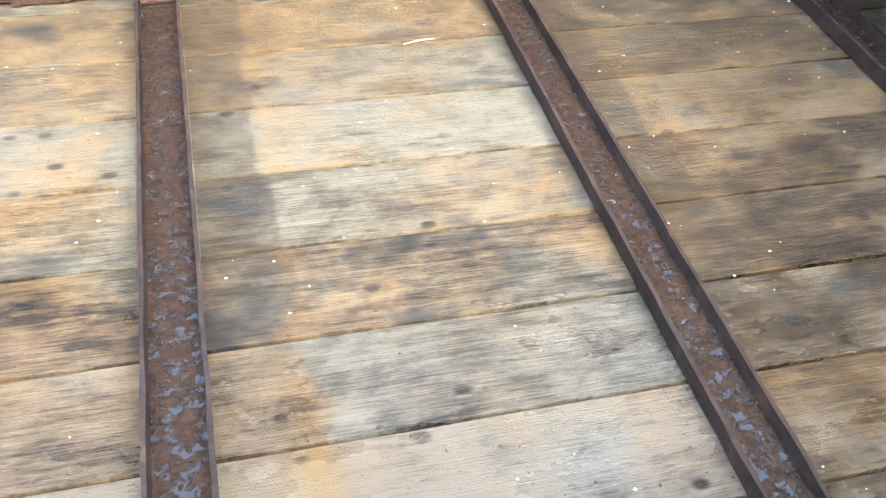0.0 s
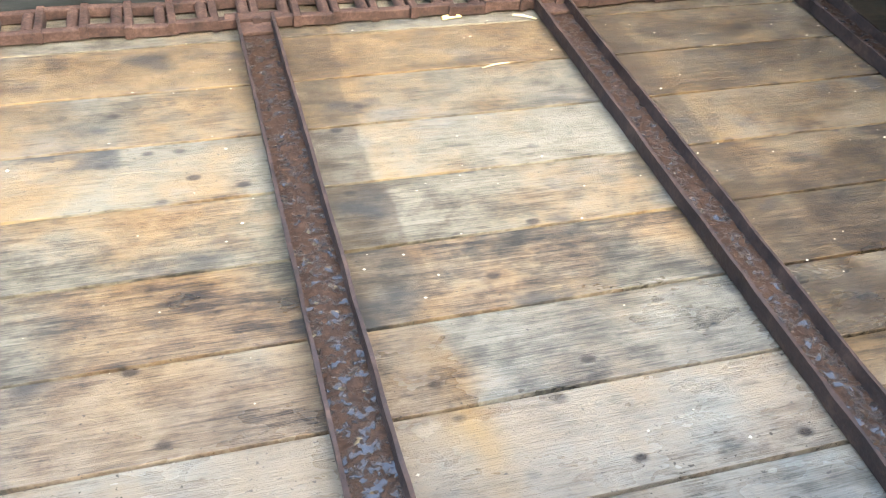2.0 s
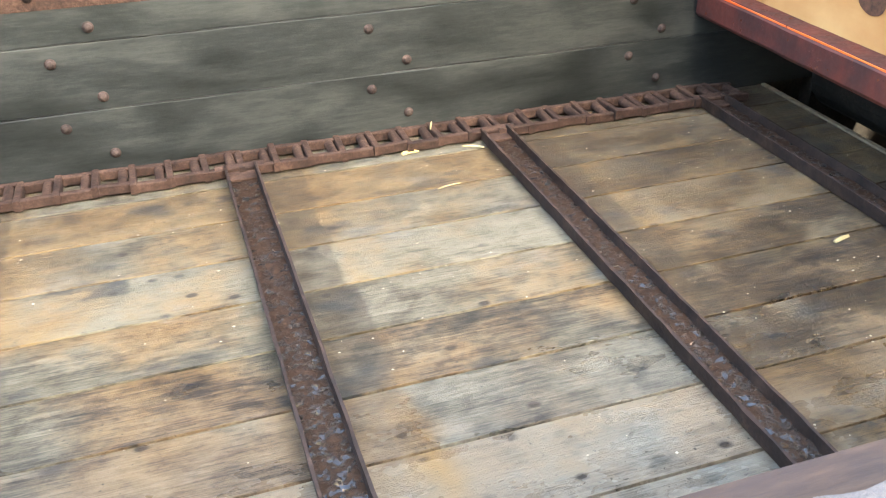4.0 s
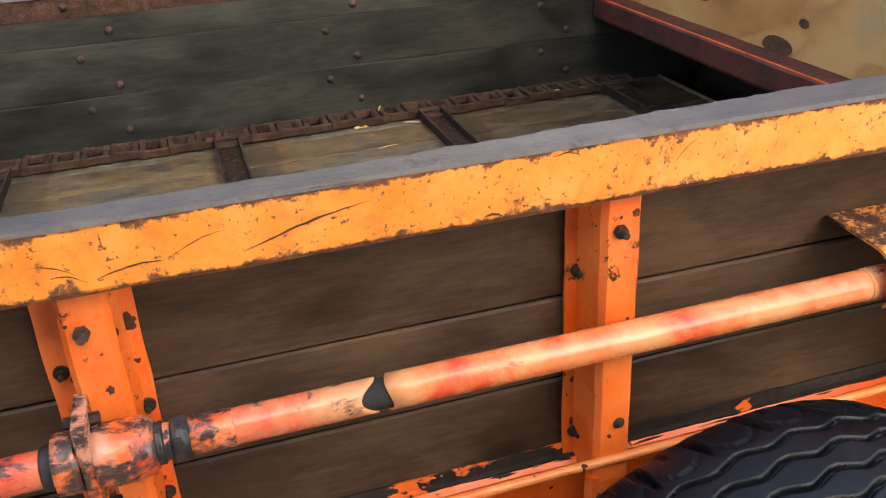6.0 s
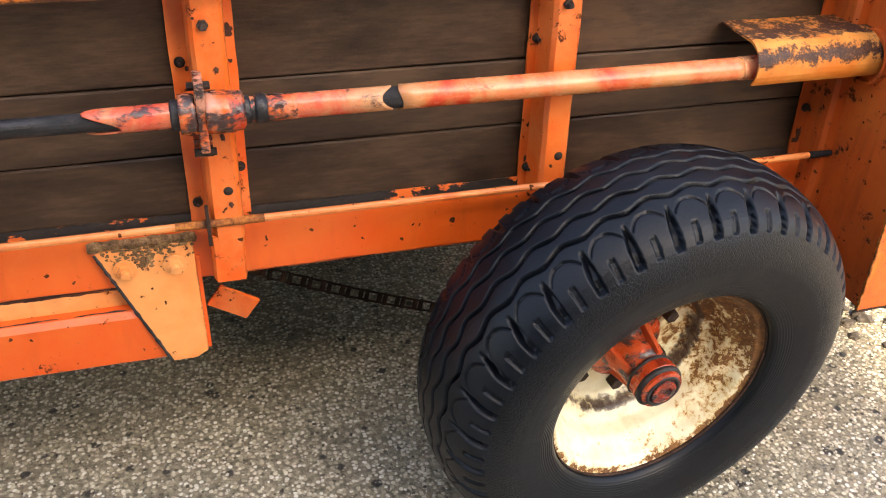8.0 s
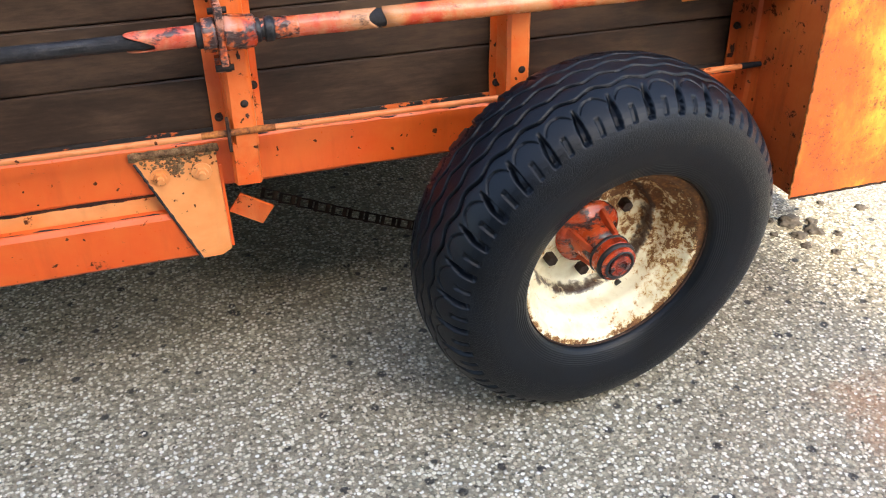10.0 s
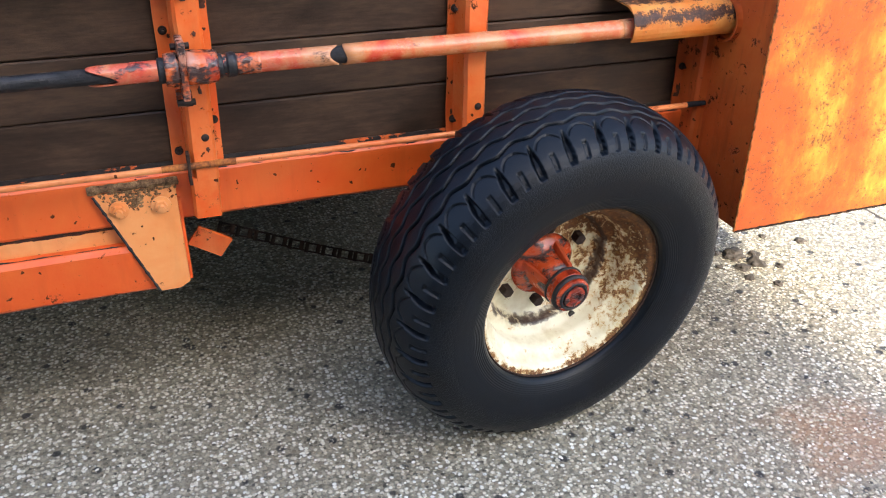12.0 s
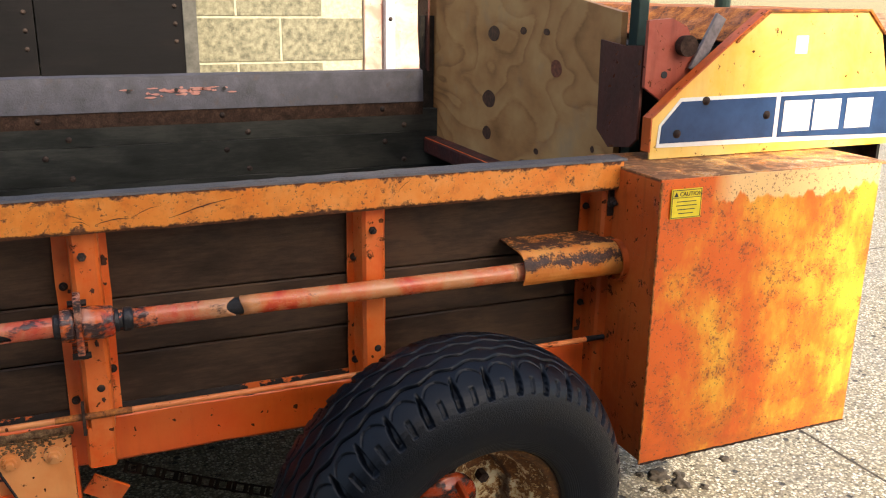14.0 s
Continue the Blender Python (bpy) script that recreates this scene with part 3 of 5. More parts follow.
def pebble_mat():
    m, nt, b = material("loose_pebbles")
    g = nt.nodes.new("ShaderNodeNewGeometry")
    col = ramp(nt, g.outputs["Random Per Island"], (0.0, (0.04, 0.034, 0.023)), (0.22, (0.30, 0.245, 0.155)), (0.55, (0.46, 0.395, 0.275)), (0.88, (0.64, 0.58, 0.44)), (1.0, (0.84, 0.81, 0.72)))
    finish(nt, b, col, 0.65)
    return m


M_PEBBLE = pebble_mat()


# ---- mesh helpers ----
def part(name, bm, mat, parent=None, label="", smooth=False):
    me = bpy.data.meshes.new(name)
    bmesh.ops.recalc_face_normals(bm, faces=bm.faces)
    bm.to_mesh(me)
    bm.free()
    me.materials.append(mat)
    if smooth:
        for f in me.polygons:
            f.use_smooth = True
    return piece(name, me, parent, None, label)


def piece(name, me, parent=None, m=None, label=""):
    ob = new(name, me)
    if m is not None:
        ob.matrix_basis = m
    if parent is not None:
        ob.parent = parent
        ob.matrix_parent_inverse = BASE.get(parent.name, Matrix.Identity(4)).inverted()
    if label:
        ob["label"] = label
    return ob


BASE = {}


def thing(name, at, label, category, group="", kind=""):
    e = new(name)
    e.matrix_basis = Matrix.Translation(at)
    e.empty_display_size = 0.1
    BASE[e.name] = Matrix.Translation(at)
    return tagged(e, label, category, group, kind)


def add_box(bm, x0, x1, y0, y1, z0, z1):
    v = [bm.verts.new((x, y, z)) for z in (z0, z1) for y in (y0, y1) for x in (x0, x1)]
    for q in ((0, 1, 3, 2), (4, 6, 7, 5), (0, 4, 5, 1), (2, 3, 7, 6), (0, 2, 6, 4), (1, 5, 7, 3)):
        bm.faces.new([v[i] for i in q])
    return v


def box(x0, x1, y0, y1, z0, z1, bevel=0.0):
    bm = bmesh.new()
    add_box(bm, x0, x1, y0, y1, z0, z1)
    if bevel:
        bmesh.ops.bevel(bm, geom=bm.edges[:], offset=bevel, segments=2, affect="EDGES", profile=0.6)
    return bm


def thick(line, t):
    """A closed outline from an open polyline of (u, v), t thick."""
    off = []
    for i, (u, v) in enumerate(line):
        a = Vector(line[max(i - 1, 0)])
        c = Vector(line[min(i + 1, len(line) - 1)])
        b = Vector((u, v))
        n = Vector((0.0, 0.0))
        for d in ((b - a), (c - b)):
            if d.length > 1e-9:
                d = d.normalized()
                n += Vector((-d.y, d.x))
        n.normalize()
        d = (c - b if (c - b).length > 1e-9 else b - a).normalized()
        k = max(0.5, n.dot(Vector((-d.y, d.x))))
        off.append(tuple(b + n * (t / k)))
    return list(line) + off[::-1]


def sweep(outline, axis, a, b, n=1, jit=0.0, jscale=18.0, bm=None):
    """Sweeps a closed outline along an axis, from a to b in n steps, with uneven edges."""
    bm = bm or bmesh.new()
    rings = []
    for i in range(n + 1):
        s = a + (b - a) * i / n
        ring = []
        for k, (u, v) in enumerate(outline):
            co = {"x": (s, u, v), "y": (u, s, v), "z": (u, v, s)}[axis]
            co = Vector(co)
            if jit:
                co += noise.noise_vector(co * jscale + Vector((k * 0.37, 0, 0))) * jit
            ring.append(bm.verts.new(co))
        rings.append(ring)
    m = len(outline)
    for r0, r1 in zip(rings, rings[1:]):
        for k in range(m):
            bm.faces.new((r0[k], r0[(k + 1) % m], r1[(k + 1) % m], r1[k]))
    bm.faces.new(rings[0][::-1])
    bm.faces.new(rings[-1])
    return bm


def tube(axis, c, r0, r1, a, b, seg=20, bm=None, hexa=False):
    """A capped cylinder or cone along an axis; c is its centre in the other two coordinates."""
    bm = bm or bmesh.new()
    seg = 6 if hexa else seg
    rings = []
    for s, r in ((a, r0), (b, r1)):
        ring = []
        for k in range(seg):
            th = 2 * math.pi * k / seg
            u, v = c[0] + r * math.cos(th), c[1] + r * math.sin(th)
            ring.append(bm.verts.new({"x": (s, u, v), "y": (u, s, v), "z": (u, v, s)}[axis]))
        rings.append(ring)
    for k in range(seg):
        bm.faces.new((rings[0][k], rings[0][(k + 1) % seg], rings[1][(k + 1) % seg], rings[1][k]))
    bm.faces.new(rings[0][::-1])
    bm.faces.new(rings[1])
    return bm


def lathe_y(profile, seg, closed=False, bm=None):
    """Turns (r, y) points round the y axis."""
    bm = bm or bmesh.new()
    rings = []
    for r, y in profile:
        if r < 1e-6:
            rings.append([bm.verts.new((0, y, 0))])
        else:
            rings.append([bm.verts.new((r * math.cos(2 * math.pi * k / seg), y, r * math.sin(2 * math.pi * k / seg))) for k in range(seg)])
    pairs = list(zip(rings, rings[1:])) + ([(rings[-1], rings[0])] if closed else [])
    for a, b in pairs:
        if len(a) == 1 and len(b) == 1:
            continue
        for k in range(seg):
            k2 = (k + 1) % seg
            if len(a) == 1:
                bm.faces.new((a[0], b[k], b[k2]))
            elif len(b) == 1:
                bm.faces.new((a[k], a[k2], b[0]))
            else:
                bm.faces.new((a[k], a[k2], b[k2], b[k]))
    return bm


def mesh_of(name, bm, mat, smooth=False):
    me = bpy.data.meshes.new(name)
    bmesh.ops.recalc_face_normals(bm, faces=bm.faces)
    bm.to_mesh(me)
    bm.free()
    me.materials.append(mat)
    if smooth:
        for f in me.polygons:
            f.use_smooth = True
    return me


def bolt_mesh(name, r, h, dome=True):
    """A bolt head on a washer, pointing to -y."""
    bm = bmesh.new()
    if dome:
        lathe_y([(r * 1.25, 0.001), (r * 1.25, -0.002), (r, -0.0025), (r * 0.92, -h * 0.5), (r * 0.6, -h * 0.85), (0, -h)], 14, bm=bm)
    else:
        lathe_y([(r * 1.5, 0.001), (r * 1.5, -0.003), (r * 0.9, -0.003)], 14, bm=bm)
        tube("y", (0, 0), r, r * 0.95, -0.002, -h, bm=bm, hexa=True)
        tube("y", (0, 0), r * 0.55, r * 0.5, -h, -h * 1.9, 8, bm=bm)
    return mesh_of(name, bm, M_BOLT, dome)


ROUND_BOLT = bolt_mesh("round_bolt", 0.0085, 0.009)
HEX_BOLT = bolt_mesh("hex_bolt", 0.0057, 0.008, False)
BIG_BOLT = bolt_mesh("large_bolt", 0.0088, 0.011, False)
GUSSET_BOLT = bolt_mesh("painted_bolt", 0.0135, 0.010, False)
GUSSET_BOLT.materials[0] = M_GUSSET

# ---- ground ----
bm = bmesh.new()
for co in ((-300, -300, 0), (300, -300, 0), (300, 300, 0), (-300, 300, 0)):
    bm.verts.new(co)
bm.faces.new(bm.verts[:])
ground = tagged(part("ground", bm, M_GROUND), "exposed-aggregate concrete yard with dark moss specks", "ground", kind="structure")

# ---- block wall, pillar and dark sheet doors beyond the trailer ----
wall = tagged(part("wall_back", box(-7, 0.40, 2.60, 2.80, 0, 2.7), M_MORTAR), "sunlit concrete block wall with raked mortar joints", "wall", kind="structure")
block_me = mesh_of("block", box(-0.214, 0.214, -0.003, 0.05, -0.1055, 0.1055, 0.002), M_BLOCK)
for row in range(12):
    for col_i in range(4):
        bx = 0.189 - 0.44 * col_i - (0.0 if row % 2 else 0.22)
        if bx < 0.25:
            piece("block", block_me, wall, Matrix.Translation((bx, 2.598, 0.1605 + 0.223 * row)))
pillar = tagged(part("wall_pillar", box(0.404, 0.78, 2.57, 2.86, 0, 2.7, 0.01), M_FLAKY), "pillar with flaking pink and white paint", "wall", kind="structure")
gate_post = thing("gate_post", (0.53, 2.52, 0), "galvanised steel gate post against the pillar", "post")
part("post", sweep(thick([(0.505, 2.56), (0.505, 2.52), (0.555, 2.52), (0.555, 2.56)], 0.005), "z", 0, 2.6, 1), M_GALV, gate_post)
for zz in (0.6, 1.38, 2.2):
    piece("bolt", ROUND_BOLT, gate_post, Matrix.Translation((0.53, 2.519, zz)))
door = thing("sheet_door", (-2.5, 2.42, 0), "dark brown sheet door with riveted vertical seams", "door")
for k in range(5):
    x1 = -0.50 - 0.66 * k
    part("panel", box(x1 - 0.655, x1, 2.44, 2.455, 0.03, 2.6, 0.003), M_SHED, door)
part("edge_strip", box(-0.525, -0.462, 2.428, 2.46, 0.03, 2.6, 0.003), M_BARN, door)
for zz in (1.25, 1.33, 1.41, 1.55):
    piece("rivet", ROUND_BOLT, door, Matrix.Translation((-1.20, 2.439, zz)))
    piece("rivet", ROUND_BOLT, door, Matrix.Translation((-0.56, 2.439, zz + 0.03)))

# unseen barn, added behind the viewer to shade the front of the trailer
tagged(part("wall_barn", box(-16, 1.50, -10.0, -6.0, 0, 6.8), M_BARN), "unseen blockwork barn wall, added to shade the yard", "wall", kind="structure")
# unseen wall, added to block low sky light behind the viewer
tagged(part("wall_yard", box(-30, 30, -16.2, -16.0, 0, 4.2), M_SHED), "unseen dark wall, added to cut low sky light", "wall", kind="structure")

# far end of the yard
bm = bmesh.new()
n = 46
grid = [[bm.verts.new((4 + 14 * i / n, 6 + 9 * j / n, 1.32 * max(0.0, math.sin(math.pi * i / n)) ** 0.5 * max(0.0, math.sin(math.pi * j / n)) ** 0.5
         + 0.10 * noise.noise(Vector((i * 0.5, j * 0.5, 3))) - 0.05)) for j in range(n + 1)] for i in range(n + 1)]
for i in range(n):
    for j in range(n):
        bm.faces.new((grid[i][j], grid[i + 1][j], grid[i + 1][j + 1], grid[i][j + 1]))
tagged(part("bark_heap", bm, M_HEAP), "low brown heap of bark chippings across the yard", "heap", kind="stuff")
tagged(part("wall_far", box(-2, 40, 18, 18.2, 0, 4), M_BLOCK), "pale concrete wall at the far end of the yard", "wall", kind="structure")

# ---- the trailer ----
spreader = thing("manure_spreader", (-0.345, 0.57, 0), "orange farm muck spreader with dark wooden sides on a concrete yard", "trailer")


def slat_x(k):
    return -0.831 + 0.547 * k


# floor boards
seams = [1.300, 1.183, 1.043, 0.905, 0.766, 0.629, 0.492, 0.360, 0.222, 0.084, -0.05, -0.096]
for hi, lo in zip(seams, seams[1:]):
    bm = sweep([(lo + 0.0024, 0.668), (hi - 0.0024, 0.668), (hi - 0.0024, 0.7050), (hi - 0.0030, 0.706), (lo + 0.0030, 0.706), (lo + 0.0024, 0.7050)], "x", -2.5, 0.455, 60, 0.0012, 7.0)
    part("floor_board", bm, M_FLOOR, spreader, "scrubbed tan floor board with damp stains")
# near black, so the gaps between the boards look shaded
part("floor_underlay", box(-2.5, 0.39, -0.09, 1.34, 0.640, 0.666), M_VOID, spreader, "underfloor coloured near black for the shaded board gaps")

# cross slats: steel channels, open upwards
for k in range(-3, 3):
    w = 0.0325
    prof = thick([(-w, 0.735), (-w + 0.002, 0.709), (w - 0.002, 0.709), (w, 0.735)], 0.005)
    bm = sweep(prof, "y", -0.02, 1.222, 44, 0.0016, 26.0)
    for v in bm.verts:
        v.co.x += slat_x(k)
    slat = part("cross_slat", bm, M_SLAT, spreader, "rusty steel channel slat, wet inside")
    bm = bmesh.new()
    vs = []
    for i in range(181):
        y = -0.01 + 1.18 * i / 180
        vs.append([bm.verts.new((slat_x(k) - 0.0265 + 0.053 * j / 12, y, 0.7175 + 0.0034 * noise.noise(Vector((j * 0.35 + k * 9, i * 0.42, 1))) + 0.0012 * noise.noise(Vector((j * 1.1, i * 1.3, k))))) for j in range(13)])
    for i in range(180):
        for j in range(12):
            bm.faces.new((vs[i][j], vs[i][j + 1], vs[i + 1][j + 1], vs[i + 1][j]))
    part("wet_dirt", bm, M_MUD, slat, "lumpy wet dirt lying in the channel", smooth=True)
    x = slat_x(k)
    part("slat_foot", box(x - 0.027, x + 0.027, 1.180, 1.224, 0.7145, 0.7215, 0.002), M_RUST, slat, "worn bright end plate")
    part("lug", tube("x", (1.226, 0.724), 0.010, 0.010, x - 0.050, x + 0.048, 10), M_RUST, slat)

# chain along the far wall
bm = bmesh.new()
L, W = 0.0700, 0.043
add_box(bm, -L / 2 + 0.004, L / 2 + 0.004, -W, -W + 0.014, -0.010, 0.010)
add_box(bm, -L / 2 + 0.004, L / 2 + 0.004, W - 0.014, W, -0.010, 0.010)
add_box(bm, -L / 2, -L / 2 + 0.014, -W - 0.004, W + 0.004, -0.009, 0.012)
tube("y", (L / 2 - 0.012, 0.001), 0.0105, 0.0105, -W + 0.012, W - 0.012, 8, bm=bm)
bmesh.ops.bevel(bm, geom=[e for e in bm.edges if e.calc_length() > 0.03], offset=0.002, segments=1, affect="EDGES")
link_me = mesh_of("link", bm, M_RUST)
chain = piece("chain", link_me, spreader, Matrix.Translation((-2.55, 1.256, 0.7195)), "rusty flat-link conveyor chain")
BASE[chain.name] = Matrix.Translation((-2.55, 1.256, 0.7195))
for i in range(41):
    lx = -2.48 + L * i
    piece("link", link_me, chain, pose(lx, 1.256 + 0.0025 * math.sin(i * 1.7), 0.7195 + 0.0012 * math.sin(i * 2.3), 1.5 * math.sin(i * 3.1), 1.6 * math.sin(i * 1.3), 1.2 * math.sin(i * 0.9)))

# far side: three boards, steel strip and grey capping plate
for z0, z1 in ((0.706, 0.8545), (0.8565, 0.9875), (0.9895, 1.075)):
    bm = sweep([(1.300, z0), (1.302, z0 - 0.001), (1.340, z0), (1.340, z1), (1.302, z1), (1.300, z1 - 0.002)], "x", -2.5, 0.62, 40, 0.0016, 6.0)
    part("far_side_board", bm, M_FARWOOD, spreader, "grey-green weathered side board")
part("far_strip", sweep(thick([(1.299, 1.054), (1.295, 1.110)], -0.006), "x", -2.5, 0.235, 50, 0.001, 20), M_RUST, spreader, "rusty steel strip")
capping = part("far_capping", sweep(thick([(1.291, 1.106), (1.302, 1.224), (1.326, 1.230), (1.35, 1.222)], -0.006), "x", -2.5, 0.235, 60, 0.0015, 9), M_FARCAP, spreader, "grey painted steel capping plate with scraped patch")
for hx in (-0.855, -0.697, -0.532):
    part("bolt_hole", tube("y", (hx, 1.177), 0.007, 0.007, 1.289, 1.300, 14), M_INK, capping)
random.seed(21)
bm = bmesh.new()
for i in range(46):
    cx = random.gauss(-0.675, 0.075)
    cz = 1.172 + random.gauss(0, 0.0065) + 0.02 * (cx + 0.675)
    rx, rz = random.uniform(0.006, 0.022), random.uniform(0.002, 0.0055)
    ring = []
    for q in range(9):
        a = 2 * math.pi * q / 9
        ring.append(bm.verts.new((cx + rx * math.cos(a) * random.uniform(0.6, 1.2), 1.2915 + (cz - 1.106) * 0.093 - 0.0028 - 0.00005 * i, cz + rz * math.sin(a) * random.uniform(0.6, 1.2))))
    bm.faces.new(ring)
part("scrape", bm, M_PINK, capping, "flakes of pink scraped paint")["kind"] = "stuff"
for gx in (-1.672, -1.062, -0.453, 0.157):
    for dx, zz in ((0, 0.762), (0, 0.880), (-0.079, 0.824), (-0.079, 0.954), (0, 1.016), (-0.09, 1.082)):
        piece("round_bolt", ROUND_BOLT, spreader, Matrix.Translation((gx + dx, 1.3005 if zz < 1.05 else 1.2965, zz)))

# front board that closes the bed
part("front_board", box(-2.54, -2.50, -0.10, 1.345, 0.45, 1.20, 0.004), M_FARWOOD, spreader)

# near side boards
for z0, z1 in ((0.660, 0.787), (0.790, 0.909), (0.912, 1.078)):
    bm = sweep([(-0.135, z0 + 0.003), (-0.132, z0), (-0.098, z0), (-0.098, z1), (-0.132, z1), (-0.135, z1 - 0.003)], "x", -2.5, 0.50, 40, 0.0014, 6.0)
    part("side_board", bm, M_SIDEWOOD, spreader, "dark brown weathered side board")

# near top rail: faded angle with worn grey top and ragged inner edge
part("top_rail", sweep(thick([(-0.218, 1.0715), (-0.222, 1.078), (-0.2235, 1.1435)], -0.005), "x", -2.5, 0.150, 120, 0.0022, 14), M_RAIL, spreader, "sun-faded orange top rail with scratches")
bm = bmesh.new()
rows = []
for i in range(361):
    s = -2.5 + 2.66 * i / 360
    rag = 1.0 if s < -0.75 else 2.0
    j = (noise.noise(Vector((s * 13, 0, 0))) * 0.0022 + noise.noise(Vector((s * 45, 3, 0))) * 0.0018 + max(0.0, noise.noise(Vector((s * 70, 5, 0)))) * 0.0030) * rag
    inner = -0.184 + 0.020 * max(0.0, min(1.0, (s + 0.75) / 0.5)) + j
    k = noise.noise(Vector((s * 16, 7, 0))) * 0.0015
    rows.append([bm.verts.new(c) for c in ((s, -0.2250 + k, 1.1425), (s, -0.2215 + k, 1.1470), (s, -0.205, 1.1480 + k), (s, inner, 1.1475 + k), (s, inner - 0.001, 1.1415), (s, -0.218, 1.1405))])
for a, b in zip(rows, rows[1:]):
    for q in range(6):
        bm.faces.new((a[q], a[(q + 1) % 6], b[(q + 1) % 6], b[q]))
bm.faces.new(rows[0])
bm.faces.new(rows[-1][::-1])
part("rail_top", bm, M_CAP, spreader, "worn grey upper face of the rail")
part("rail_lip", sweep(thick([(-0.218, 1.0745), (-0.185, 1.0745)], 0.004), "x", -2.5, 0.15, 40, 0.001, 14), M_BEAM, spreader)

# scratches in the rail's paint
def scratch(parent, a, b, width, y):
    bm = bmesh.new()
    n = 14
    up, lo = [], []
    for i in range(n + 1):
        f = i / n
        w = 1.05 * width * math.sin(math.pi * min(1, 0.06 + f * 0.92)) * (0.7 + 0.6 * random.random())
        x, z = a[0] + (b[0] - a[0]) * f, a[1] + (b[1] - a[1]) * f + 0.004 * math.sin(f * 3.1) + 0.001 * random.random()
        up.append(bm.verts.new((x, y, z + w)))
        lo.append(bm.verts.new((x, y, z - w)))
    for i in range(n):
        bm.faces.new((lo[i], lo[i + 1], up[i + 1], up[i]))
    part("scratch", bm, M_SCRATCH, parent)


rail_ob = bpy.data.objects["top_rail"]
for a, b, w in (((-0.886, 1.091), (-0.757, 1.1225), 0.0012), ((-1.02, 1.090), (-0.955, 1.097), 0.0009), ((-1.06, 1.098), (-1.03, 1.088), 0.0007),
                ((-0.42, 1.105), (-0.388, 1.132), 0.0007), ((-0.64, 1.082), (-0.615, 1.078), 0.0012), ((-1.30, 1.10), (-1.24, 1.112), 0.0007), ((-1.075, 1.112), (-1.035, 1.096), 0.0006), ((-0.955, 1.097), (-0.90, 1.118), 0.0005), ((-0.56, 1.136), (-0.53, 1.134), 0.0008)):
    scratch(rail_ob, a, b, w, -0.2262)

# hat-section posts
def hat_post(c, zlow, paint, label, left=0.050):
    prof = thick([(c - left, -0.139), (c - 0.022, -0.139), (c - 0.017, -0.192), (c - 0.013, -0.197), (c + 0.020, -0.197), (c + 0.024, -0.192), (c + 0.029, -0.139), (c + 0.047, -0.139)], -0.005)
    return part("side_post", sweep(prof, "z", zlow, 1.0735, 30, 0.0016, 16), paint, spreader, label)


for c, left in ((-1.635, 0.052), (-1.049, 0.054), (-0.466, 0.041)):
    post = hat_post(c, 0.658, M_POST, "orange hat-section steel post with rusty bolts", left)
    for dx, dy, zz, me in ((-0.001, -0.198, 1.024, BIG_BOLT), (0.014 - left, -0.1455, 0.951, HEX_BOLT), (0.037, -0.1455, 0.889, HEX_BOLT), (0.036, -0.1455, 0.764, HEX_BOLT),
                           (0.014 - left, -0.1455, 0.705, HEX_BOLT), (0.010, -0.198, 0.748, ROUND_BOLT)):
        piece("bolt", me, post, Matrix.Translation((c + dx, dy, zz)))
    part("tongue", sweep(thick([(c - 0.024, -0.185), (c - 0.020, -0.1965), (c + 0.020, -0.1965), (c + 0.023, -0.186)], -0.005), "z", 0.574, 0.664, 8, 0.0012, 20), M_POST, post)
def blotch(parent, x, y, z, rx, rz):
    """A ragged patch where the paint has come off, a hair proud of the face."""
    bm = bmesh.new()
    ring = []
    for q in range(16):
        a = 2 * math.pi * q / 16
        k = 0.75 + 0.5 * noise.noise(Vector((math.cos(a) * 1.4 + x * 40, math.sin(a) * 1.4 + z * 40, 2)))
        ring.append(bm.verts.new((x + rx * k * math.cos(a), y, z + rz * k * math.sin(a))))
    mid = bm.verts.new((x, y - 0.0006, z))
    for q in range(16):
        bm.faces.new((mid, ring[q], ring[(q + 1) % 16]))
    part("rust_patch", bm, M_SCRATCH, parent)


posts = [o for o in bpy.data.objects if o.name.startswith("side_post")]
for k, post in enumerate(sorted(posts, key=lambda o: o.name)):
    c = (-1.635, -1.049, -0.466)[k]
    for dx, dy, zz, rx, rz in (((0.038, -0.1462, 0.998, 0.009, 0.012), (0.030, -0.1462, 0.984, 0.006, 0.007), (0.013, -0.2042, 0.957, 0.004, 0.007), (0.036, -0.1462, 0.948, 0.004, 0.005), (0.012, -0.2042, 0.846, 0.004, 0.009), (-0.013, -0.2042, 1.032, 0.003, 0.003), (0.016, -0.2042, 0.722, 0.004, 0.006)),
                               ((0.038, -0.1462, 0.998, 0.011, 0.014), (0.027, -0.1462, 0.982, 0.007, 0.009), (0.012, -0.2042, 0.955, 0.005, 0.008), (0.037, -0.1462, 0.948, 0.005, 0.004), (0.010, -0.2042, 0.846, 0.005, 0.010), (-0.014, -0.2042, 1.035, 0.003, 0.003), (0.013, -0.2042, 0.724, 0.005, 0.007), (-0.030, -0.1462, 0.940, 0.004, 0.006)),
                               ((0.038, -0.1462, 1.002, 0.003, 0.005), (0.036, -0.1462, 0.955, 0.003, 0.004), (0.013, -0.2042, 0.905, 0.003, 0.003), (-0.031, -0.1462, 0.790, 0.003, 0.006), (-0.031, -0.1462, 0.722, 0.004, 0.008), (0.037, -0.1462, 0.832, 0.003, 0.004)))[k]:
        blotch(post, c + dx, dy, zz, rx, rz)
post3 = hat_post(0.137, 0.50, M_SHADEPAINT, "brown-stained orange post, toned darker for shade, beside the gearbox guard")
